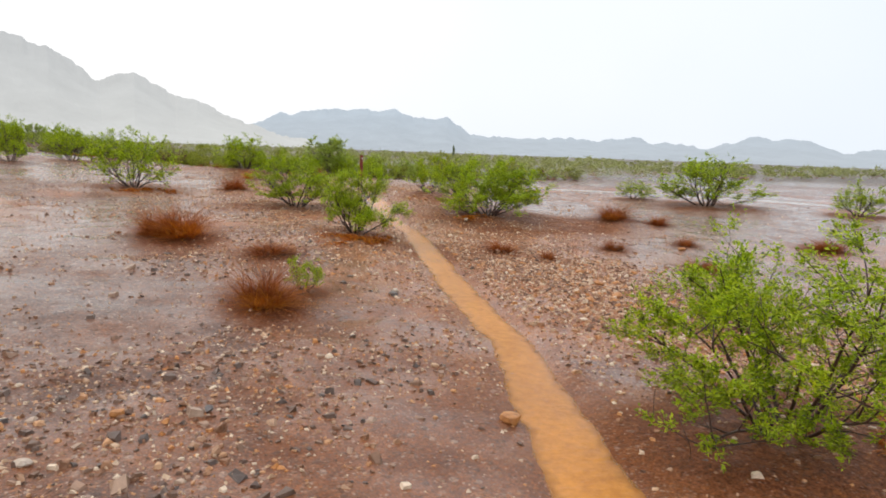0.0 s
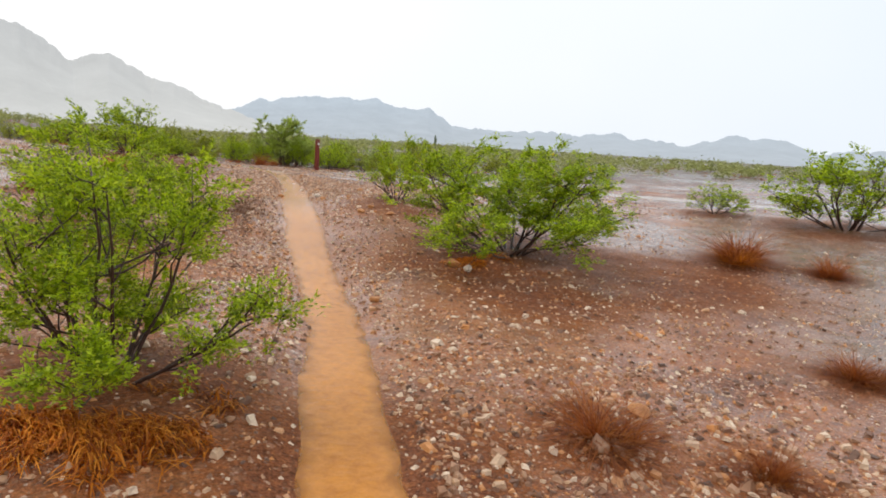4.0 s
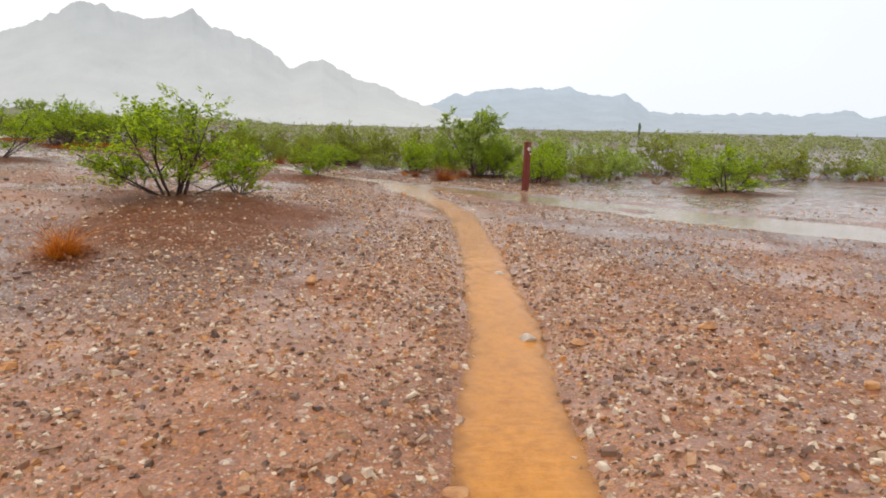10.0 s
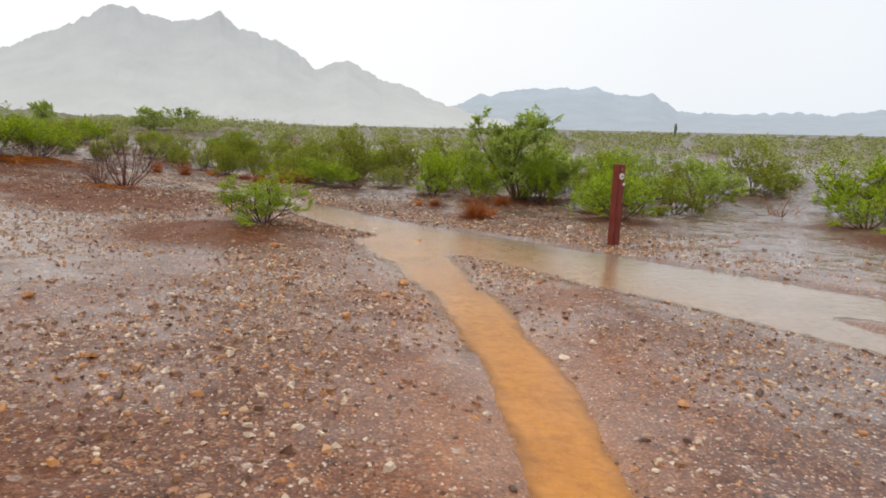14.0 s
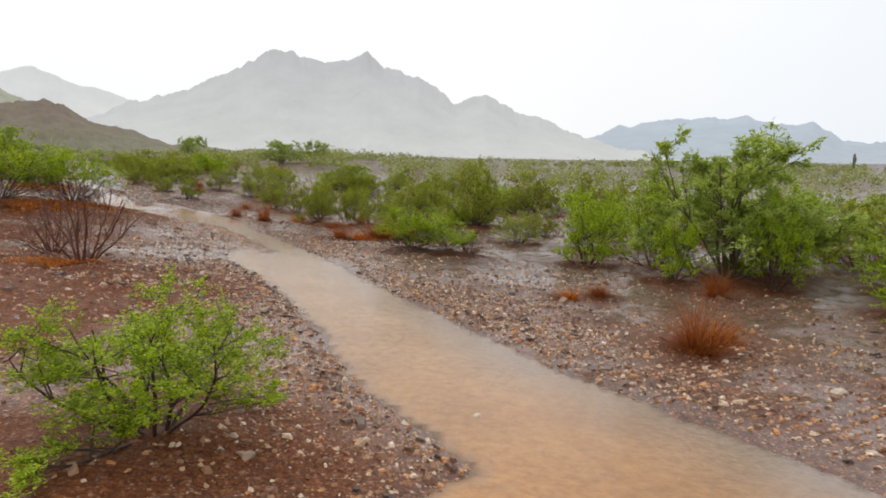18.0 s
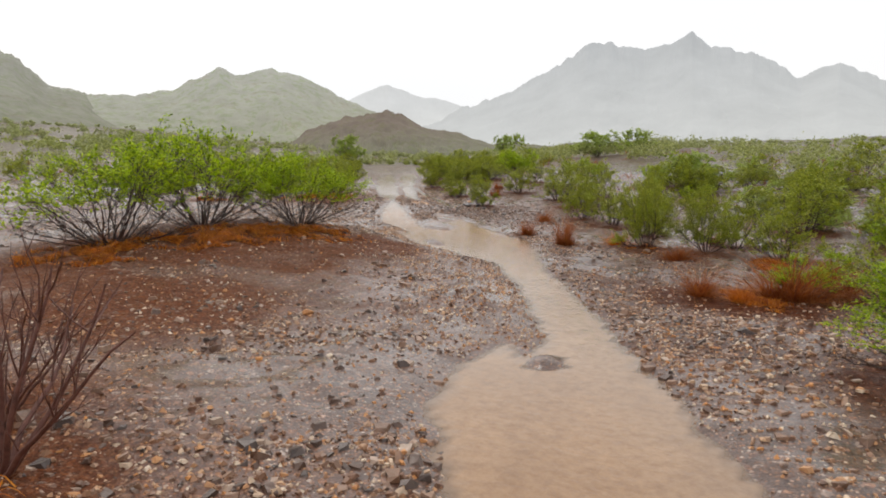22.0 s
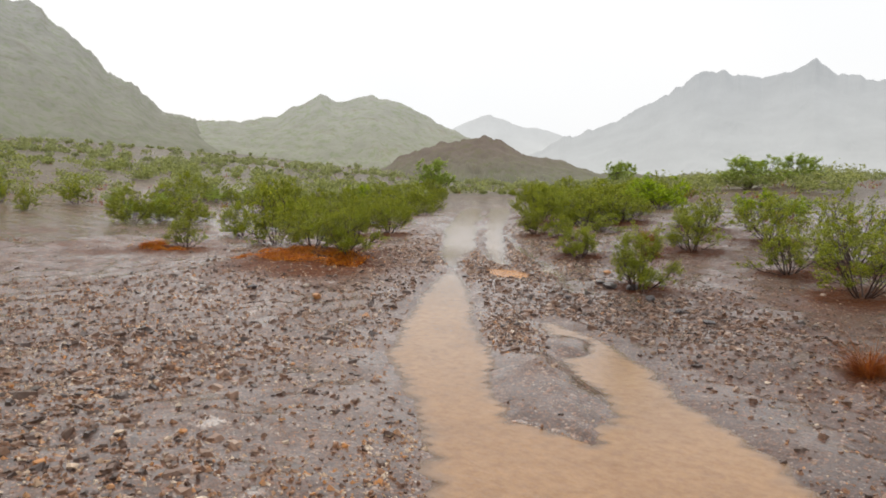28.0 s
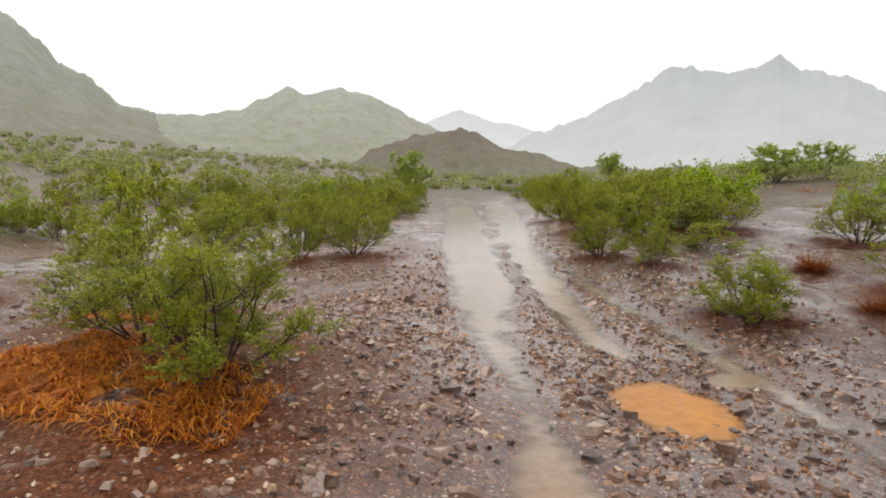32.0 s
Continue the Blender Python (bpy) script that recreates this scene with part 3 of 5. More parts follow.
def mounds(x, y):
    """Low mounds of blown soil and litter under the shrubs: height and litter share."""
    z, lit = np.zeros(np.shape(x)), np.zeros(np.shape(x))
    for bx, by, r in BUSH_SPOTS:
        d = np.hypot(x - bx, y - by) / max(r, 0.3)
        k = np.exp(-d * d * 1.1)
        z = z + 0.055 * min(r, 1.0) * k
        lit = np.maximum(lit, np.clip(1.35 * np.exp(-d ** 2 * 1.35), 0, 1))
    for bx, by, r in LITTER_AND_SHADE:
        lit = np.maximum(lit, np.clip(1.4 * np.exp(-((x - bx) ** 2 + (y - by) ** 2) / (r * r)), 0, 1))
    return z, lit


def ground_height(x, y):
    x, y = np.asarray(x, float), np.asarray(y, float)
    r, f = relief(x, y)
    return lie(x, y) + r + mounds(x, y)[0] * np.clip(-f / 0.7, 0, 1)


def stand(x, y):
    return float(ground_height(np.array([x]), np.array([y]))[0])

# ---------------------------------------------------------------- where the plants stand
# creosote bushes: x, y, width, height, form
BUSHES = [
    (3.30, 2.05, 2.00, 1.18, 0), (3.13, 8.30, 1.55, 0.92, 1), (3.35, 12.05, 2.15, 0.98, 2), (6.88, 10.8, 3.05, 1.12, 3), (7.08, 13.90, 1.12, 1.0, 4),
    (13.40, 11.0, 3.10, 1.20, 1), (12.9, 13.0, 1.3, 0.55, 0), (15.7, 8.6, 1.6, 0.8, 2), (0.69, 14.8, 2.0, 1.2, 0), (-1.9, 20.1, 1.3, 1.1, 1),
    (-0.6, 22.2, 1.6, 0.95, 2), (4.1, 20.6, 2.25, 1.02, 1), (0.54, 25.6, 1.8, 1.0, 0), (-2.6, 28.0, 1.5, 1.15, 1), (11.6, 29.2, 1.8, 0.9, 0),
    (14.9, 26.1, 2.6, 0.8, 1), (15.5, 28.0, 1.6, 0.65, 2), (5.77, 26.85, 1.5, 0.64, 2), (6.46, 33.8, 1.35, 0.66, 5), (6.98, 33.72, 1.25, 0.46, 4), (8.48, 37.7, 1.3, 0.66, 0),
    (1.62, 5.54, 0.4, 0.36, 4), (5.05, 3.85, 0.7, 0.34, 1), (3.7, 40.05, 1.25, 1.1, 2), (9.2, 34.35, 1.35, 0.95, 1), (11.3, 32.6, 1.0, 1.2, 0), (12.2, 30.9, 1.8, 0.8, 1), (-1.15, 34.4, 2.4, 1.25, 5),
    (-1.2, 35.75, 2.2, 1.45, 5), (-0.45, 36.8, 2.1, 1.15, 5), (4.58, 40.05, 1.05, 0.87, 1), (-1.65, 45.45, 1.05, 0.8, 1), (-3.49, 47.7, 1.1, 0.56, 1),
    (-5.7, 50.1, 0.95, 0.58, 1), (-8.8, 48.8, 1.25, 0.76, 0), (-9.3, 48.2, 0.9, 0.7, 1), (-4.9, 49.8, 0.75, 0.57, 2), (1.54, 44.1, 1.05, 0.8, 0),
    (3.4, 41.9, 0.9, 0.95, 1), (4.9, 41.0, 1.1, 0.9, 2), (-5.1, 43.82, 1.15, 0.62, 1), (-5.9, 43.95, 1.4, 0.60, 0), (4.7, 21.3, 0.9, 0.6, 2), (-10.2, 44.5, 0.9, 0.62, 1),
    (-2.2, 49.6, 1.4, 0.8, 1), (-0.4, 48.0, 1.3, 0.85, 2), (0.6, 46.8, 1.5, 1.0, 0), (2.8, 45.2, 1.5, 0.9, 1), (-1.3, 51.6, 1.6, 1.0, 0), (5.9, 43.5, 1.7, 1.0, 2),
    (7.7, 41.5, 1.9, 1.7, 1), (9.9, 37.0, 1.6, 1.2, 0), (-6.9, 52.5, 1.4, 0.9, 2), (-8.2, 54.6, 1.6, 1.0, 1), (-11.3, 51.0, 1.3, 0.8, 0), (-5.0, 53.4, 1.7, 0.8, 0), (10.1, 33.0, 1.1, 0.8, 1), (12.1, 34.3, 1.7, 1.6, 0), (10.3, 34.5, 1.4, 1.45, 2), (13.2, 32.6, 1.6, 1.2, 1), (5.85, 36.9, 0.9, 0.5, 4), (6.6, 37.6, 1.3, 0.7, 0), (5.6, 39.9, 1.2, 0.75, 1), (2.4, 43.3, 1.3, 1.0, 2), (0.3, 49.4, 1.7, 1.2, 0), (-2.9, 52.9, 1.5, 0.85, 2),
]
TREES = [(11.1, 33.6, 3.1, 2.35), (-31.0, 79.0, 3.6, 3.0), (-38.0, 138.0, 5.0, 3.8), (-7.2, 78.0, 4.2, 2.1), (-5.3, 83.3, 3.4, 2.2), (2.6, 53.0, 2.4, 1.3), (-21.0, 92.6, 2.6, 2.4)]
DEAD = [(3.15, 30.9, 1.35, 0.88), (2.62, 31.25, 0.8, 0.6), (7.3, 33.8, 1.1, 0.4)]
TUFTS = [(1.2, 5.15, 0.66, 0.2, 0), (0.9, 8.25, 0.95, 0.32, 0), (0.6, 8.5, 0.65, 0.42, 1), (9.45, 10.0, 1.1, 0.42, 1), (9.2, 9.85, 0.6, 0.2, 0), (1.2, 5.3, 0.62, 0.40, 1), (0.86, 8.5, 0.95, 0.50, 1), (9.0, 29.2, 0.7, 0.55, 1), (9.35, 29.6, 0.4, 0.25, 0), (2.79, 15.1, 0.8, 0.46, 1), (3.74, 18.3, 0.5, 0.3, 0), (2.45, 39.9, 0.5, 0.6, 1),
         (9.95, 9.3, 0.6, 0.3, 1), (4.92, 7.43, 0.6, 0.16, 1), (5.41, 6.95, 0.28, 0.12, 1), (1.71, 7.2, 0.7, 0.16, 1), (7.38, 5.98, 0.6, 0.14, 1), (10.7, 6.3, 0.8, 0.3, 1), (8.7, 7.5, 0.5, 0.12, 1), (7.1, 7.5, 0.5, 0.1, 1), (8.35, 31.2, 0.3, 0.2, 0), (8.75, 31.5, 0.35, 0.2, 1),
         (-10.6, 44.2, 0.6, 0.2, 0), (4.6, 41.4, 0.4, 0.3, 1), (1.4, 40.9, 0.4, 0.4, 1), (6.1, 38.4, 0.5, 0.35, 1), (-3.3, 50.4, 0.5, 0.3, 1), (10.3, 32.0, 0.5, 0.4, 1), (4.95, 36.3, 0.55, 0.36, 1), (5.7, 36.55, 0.9, 0.55, 1), (5.3, 36.2, 0.35, 0.22, 0), (6.1, 37.0, 0.6, 0.4, 1), (3.2, 40.2, 0.5, 0.3, 0), (4.3, 39.2, 0.6, 0.3, 1), (0.9, 43.3, 0.5, 0.3, 1), (-2.6, 48.6, 0.5, 0.3, 1)]
# low drifts of orange dead grass at the foot of shrubs: x, y, length, width, turn
DRIFTS = [(-5.85, 43.52, 1.3, 0.6, 8), (-5.2, 43.5, 0.8, 0.45, 12), (-0.05, 36.2, 1.2, 0.8, 60), (-0.45, 35.3, 1.2, 0.8, 60), (-0.7, 34.0, 1.1, 0.8, 60), (3.0, 7.85, 0.8, 0.4, 10), (3.85, 1.45, 0.8, 0.5, 40),
          (6.25, 10.5, 0.5, 0.25, 10), (3.0, 30.6, 0.6, 0.3, 10), (-10.3, 44.1, 0.9, 0.35, 10), (5.5, 39.3, 0.7, 0.3, 100), (-7.3, 44.7, 0.8, 0.3, 15),
          (0.85, 14.2, 0.8, 0.4, 0), (5.4, 36.4, 0.7, 0.3, 120), (3.6, 40.0, 0.8, 0.3, 120)]
for bx, by, bw, bh, bv in BUSHES:
    BUSH_SPOTS.append((bx, by, bw * 0.52))
for bx, by, bw, bh in TREES + DEAD:
    BUSH_SPOTS.append((bx, by, bw * 0.45))
for bx, by, bw, bh, bv in TUFTS:
    BUSH_SPOTS.append((bx, by, bw * 0.6))

# ---------------------------------------------------------------- ground


def axis(lo, hi, step, ratio, count):
    inner = np.arange(lo, hi + step / 2, step)
    out = step * ratio * (ratio ** np.arange(1, count + 1) - 1) / (ratio - 1)
    return np.r_[lo - out[::-1], inner, inner[-1] + out]


def grid_faces(nx, ny):
    i = np.arange(ny - 1)[:, None] * nx + np.arange(nx - 1)[None]
    return np.stack([i, i + 1, i + nx + 1, i + nx], -1).reshape(-1, 4)


def trail_distance(x, y):
    best = np.full(np.shape(x), 99.0)
    for (x0, y0, _), (x1, y1, _) in zip(TRAIL, TRAIL[1:]):
        dx, dy = x1 - x0, y1 - y0
        u = np.clip(((x - x0) * dx + (y - y0) * dy) / (dx * dx + dy * dy), 0, 1)
        best = np.minimum(best, np.hypot(x - x0 - u * dx, y - y0 - u * dy))
    return best


def build_ground():
    gx, gy = axis(-12.0, 17.0, 0.07, 1.22, 48), axis(-2.0, 58.0, 0.07, 1.22, 48)
    x, y = np.meshgrid(gx, gy)
    x, y = x.ravel(), y.ravel()
    rel, f = relief(x, y)
    mz, lit = mounds(x, y)
    z = lie(x, y) + rel + mz * np.clip(-f / 0.7, 0, 1)
    n1, n2, n3 = fractal(x, y, 0.5, 3, 60), fractal(x, y, 1.3, 3, 70), fractal(x, y, 0.22, 3, 80)
    d = trail_distance(x, y)
    orange = np.clip(1.15 * np.exp(-(d / (0.8 + 1.7 * np.clip((19 - y) / 4, 0, 1))) ** 2) * np.clip(n2 * 3.0 - 0.45, 0, 1) + 0.9 * np.clip((n1 - 0.50) * 6, 0, 1) + 0.35 * np.clip((14 - y) / 5, 0, 1) * np.clip(n2 * 2.5 - 0.5, 0, 1), 0, 1) * np.clip((27 - y) / 5, 0.12, 1)
    silt = np.clip((n3 - 0.39) * 5, 0, 1) * np.clip((d - 1.2) / 2, 0, 1) * 0.9
    silt = np.maximum(silt, np.clip(1 - np.abs(f + 0.08) / 0.26, 0, 1) * np.interp(y, [18, 23, 27, 31], [0.15, 0.5, 0.5, 0.2]))
    orange = np.maximum(orange, np.clip((0.42 - d) / 0.15, 0, 1) * np.clip((25 - y) / 3, 0, 1))
    silt = np.maximum(silt, np.clip(blot(x, y, [(-6.0, 41.9, 6.0, 2.3, 5), (9.5, 31.0, 3.0, 0.8, 125), (5.8, 41.3, 3.5, 0.8, 125), (12.5, 30.0, 3.0, 0.8, 125), (2.2, 17.5, 3.2, 2.2, 40), (9.2, 20.6, 2.0, 1.2, 110), (9.5, 12.5, 3.0, 2.2, 90), (0.5, 10.5, 2.2, 2.0, 60)]) * 2, 0, 1) * np.clip(n2 * 3 - 1.0, 0, 1))
    wet_run = np.zeros(x.shape)
    for (x0, y0, w0) in resample(SEEP, 0.3):
        wet_run = np.maximum(wet_run, 1 - np.hypot(x - x0, y - y0) / (w0 * 2.0))
    silt = np.maximum(silt, np.clip(wet_run * 1.8, 0, 1) * np.clip(n2 * 3 - 0.6, 0, 1))
    silt = np.maximum(silt, np.clip((n1 - 0.43) * 6, 0, 0.9) * np.clip((y - 31) / 5, 0, 1) * np.clip((-f - 0.9) / 1.5, 0, 1))
    damp = np.clip((y - 22) / 12, 0, 1) * np.clip(1.0 - (y - 38) / 12, 0.85, 1) * np.clip(0.55 + n1, 0.6, 1)
    bank = np.interp(y, [26, 30, 34, 38, 41, 46, 50], [8.5, 6.3, 4.5, 2.2, 0.0, -4.2, -7.0])
    damp = damp * (0.6 + 0.4 * np.clip((x - bank) / 0.8, 0, 1))
    damp = np.maximum(damp, np.clip((8.0 - y) / 4, 0, 0.6) * np.clip((3.2 - x) / 1.5, 0, 1))
    orange = np.maximum(orange, np.clip(1.5 * np.exp(-((x - 6.2) ** 2 / 1.2 + (y - 12.4) ** 2 / 4.0)), 0, 1) * np.clip(0.35 + n2, 0, 1))
    orange = np.maximum(orange, np.clip(1.2 * np.exp(-((x - 4.8) ** 2 / 1.2 + (y - 4.9) ** 2 / 4.0)), 0, 0.7) * np.clip(0.2 + n2, 0, 1))
    orange = np.maximum(orange, np.clip(1.3 * np.exp(-((x - 0.9) ** 2 / 1.0 + (y - 1.9) ** 2 / 3.0)), 0, 1) * np.clip(0.2 + n2, 0, 1))
    silt = silt * (1 - lit) * np.clip((y - 3.0) / 5.0, 0.25, 1)
    lit = lit * np.clip(0.35 + 1.3 * n2, 0, 1)
    # share of the haze-paled far ground colour, growing with distance
    far = np.clip((np.hypot(x - 3, y - 26) - 30) / 40, 0, 0.8)
    me = mesh_from("ground", np.stack([x, y, z], -1), grid_faces(len(gx), len(gy)), M_GROUND, {"orange": orange, "litter": lit, "silt": silt, "hazed_scrub": far, "damp": damp}, True)
    ob = new("ground", me)
    return tagged(ob, "wet stony desert floor of brown and orange gravel", "ground", kind="structure")


def resample(pts, step):
    """A smooth run of points along a stream, evenly spaced: x, y, half width."""
    p = np.array(pts, float)
    out = []
    for k in range(len(p) - 1):
        p0, p1, p2, p3 = p[max(k - 1, 0)], p[k], p[k + 1], p[min(k + 2, len(p) - 1)]
        n = max(2, int(np.hypot(*(p2 - p1)[:2]) / step))
        t = (np.arange(n) / n)[:, None]
        out.append(0.5 * (2 * p1 + (p2 - p0) * t + (2 * p0 - 5 * p1 + 4 * p2 - p3) * t ** 2 + (3 * p1 - p0 - 3 * p2 + p3) * t ** 3))
    return np.concatenate(out + [p[-1:]])


def water_tone(x, y):
    tone = np.clip(np.interp(y, [22.0, 24.5, 30.0, 36.0, 40.5, 42.5, 45.0], [1.0, 0.7, 0.42, 0.25, 0.5, 0.42, 0.12]), 0, 1)
    tone = np.maximum(tone * np.clip(1 - (x - 8.2) / 2.0, 0.15, 1), 0)
    return np.maximum(tone, np.clip(blot(x, y, PUDDLES[:1]) * 9 + 3, 0, 0.95))


def build_water():
    """One sheet of shallow water that follows the lie of the land; the gravel stands out of it."""
    gx, gy = np.arange(-28, 26, 0.08), np.arange(-4, 79, 0.08)
    x, y = np.meshgrid(gx, gy)
    x, y = x.ravel(), y.ravel()
    f = stream_field(x, y)
    ok = (f > -0.5) | (blot(x, y, PUDDLES) > -0.5)
    faces = grid_faces(len(gx), len(gy))
    faces = faces[ok[faces].any(1)]
    used, inv = np.unique(faces, return_inverse=True)
    x, y, f = x[used], y[used], f[used]
    east = np.full(x.shape, -9.0)
    for (x0, y0, w0), (x1, y1, w1) in zip(WASH, WASH[1:]):
        dx, dy = x1 - x0, y1 - y0
        n = math.hypot(dx, dy)
        u = ((x - x0) * dx + (y - y0) * dy) / (n * n)
        off = ((x - x0) * dy - (y - y0) * dx) / n / (0.5 * (w0 + w1))
        east = np.where((u >= 0) & (u <= 1) & (np.abs(off) < 2), off, east)
    clear = np.clip(east / 0.9, 0, 1) * 0.65 * np.clip((y - 24) / 3, 0, 1) * np.clip((34 - y) / 4, 0, 1)
    depth = -WATER_DROP - relief(x, y)[0]
    clear = np.maximum(clear, np.clip(1 - depth / 0.020, 0, 1) * 0.6)
    shore = np.clip((depth + 0.003) / 0.009, 0, 1)
    clear = clear * np.where(y < 23, 0.3, 1.0)
    clear = clear * np.where(blot(x, y, PUDDLES[:1]) > -0.5, 0.45, 1.0)
    me = mesh_from("water", np.stack([x, y, lie(x, y) - WATER_DROP], -1), inv.reshape(-1, 4), M_WATER, {"orange": water_tone(x, y), "clear": np.clip(clear, 0, 0.9), "shore": shore}, True)
    tagged(new("water", me), "shallow muddy orange and brown rainwater running along the trail", "water", kind="structure")


GROUND = build_ground()
build_water()

# ---------------------------------------------------------------- plants


def tube(points, radii, sides=5):
    """Vertices and quads of a tapered tube along some points."""
    points = np.asarray(points, float)
    d = np.gradient(points, axis=0)
    d /= np.linalg.norm(d, axis=1)[:, None] + 1e-9
    ref = np.where(np.abs(d[:, 2:3]) > 0.9, [[1.0, 0, 0]], [[0, 0, 1.0]])
    u = np.cross(d, ref)
    u /= np.linalg.norm(u, axis=1)[:, None] + 1e-9
    v = np.cross(d, u)
    a = np.arange(sides) / sides * 2 * math.pi
    ring = (np.cos(a)[None, :, None] * u[:, None] + np.sin(a)[None, :, None] * v[:, None]) * np.asarray(radii)[:, None, None]
    verts = (points[:, None] + ring).reshape(-1, 3)
    i = np.arange(len(points) - 1)[:, None] * sides + np.arange(sides)[None]
    j = np.arange(len(points) - 1)[:, None] * sides + (np.arange(sides)[None] + 1) % sides
    return verts, np.stack([i, j, j + sides, i + sides], -1).reshape(-1, 4)


def join_tubes(tubes):
    vs, fs, n = [], [], 0
    for v, f in tubes:
        vs.append(v)
        fs.append(f + n)
        n += len(v)
    return np.concatenate(vs), np.concatenate(fs)


def curve_points(rng, start, direction, length, steps, bend, jitter):
    """A crooked limb that bends upward (bend > 0) or outward."""
    p, d, out = np.array(start, float), np.array(direction, float), [np.array(start, float)]
    for _ in range(steps):
        d = d + np.array([0, 0, bend]) / steps + rng.normal(0, jitter, 3)
        d /= np.linalg.norm(d)
        p = p + d * length / steps
        out.append(p)
    return np.array(out)


def leaves(rng, centres, count, spread, size, flat=0.6):
    """Small folded blades round the given places: two triangles along a midrib each."""
    n = len(centres) * count
    c = np.repeat(centres, count, axis=0) + rng.normal(0, 1, (n, 3)) * spread * np.array([1, 1, flat])
    axis_dir = rng.normal(0, 1, (n, 3)) * np.array([1, 1, 0.6]) + np.array([0, 0, 0.35])
    axis_dir /= np.linalg.norm(axis_dir, axis=1)[:, None]
    side = np.cross(axis_dir, rng.normal(0, 1, (n, 3)))
    side /= np.linalg.norm(side, axis=1)[:, None] + 1e-9
    up = np.cross(axis_dir, side)
    ln = size * rng.uniform(0.6, 1.4, (n, 1))
    wd = ln * rng.uniform(0.17, 0.28, (n, 1))
    a, b = c - axis_dir * ln * 0.5, c + axis_dir * ln * 0.5
    l, r = c + side * wd + up * wd * 0.35, c - side * wd + up * wd * 0.35
    verts = np.stack([a, r, b, l], 1).reshape(-1, 3)
    base = np.arange(n)[:, None] * 4
    return verts, np.concatenate([base + [[0, 1, 2]], base + [[0, 2, 3]]])


def sprays_of_leaves(rng, tips, ways, count, per, leaf):
    """Flat sprays: small leaves set in pairs along short twigs that reach outward."""
    k = rng.integers(0, len(tips), count)
    way = ways[k] * 0.7 + rng.normal(0, 0.42, (count, 3))
    way[:, 2] = way[:, 2] * 0.45 + 0.12
    way /= np.linalg.norm(way, axis=1)[:, None]
    start = tips[k] + rng.normal(0, 0.022, (count, 3))
    reach = rng.uniform(0.06, 0.15, (count, 1))
    u = rng.uniform(-0.25, 1.0, (count, per))
    n = count * per
    c = (start[:, None] + (way * reach)[:, None] * u[:, :, None]).reshape(-1, 3) + rng.normal(0, 0.008, (n, 3))
    w = np.repeat(way, per, axis=0)
    out = np.cross(w, rng.normal(0, 0.35, (n, 3)) + [0, 0, 1.0]) * rng.choice([-1.0, 1.0], (n, 1))
    ax = w * 0.75 + out * 0.8 + rng.normal(0, 0.25, (n, 3))
    ax /= np.linalg.norm(ax, axis=1)[:, None]
    side = np.cross(ax, rng.normal(0, 0.5, (n, 3)) + [0, 0, 1.0])
    side /= np.linalg.norm(side, axis=1)[:, None] + 1e-9
    up = np.cross(side, ax)
    ln = leaf * rng.uniform(0.6, 1.35, (n, 1))
    wd = ln * rng.uniform(0.15, 0.25, (n, 1))
    a, b = c, c + ax * ln
    m = c + ax * ln * 0.5
    verts = np.stack([a, m - side * wd + up * wd * 0.4, b, m + side * wd + up * wd * 0.4], 1).reshape(-1, 3)
    base = np.arange(n)[:, None] * 4
    return verts, np.concatenate([base + [[0, 1, 2]], base + [[0, 2, 3]]])


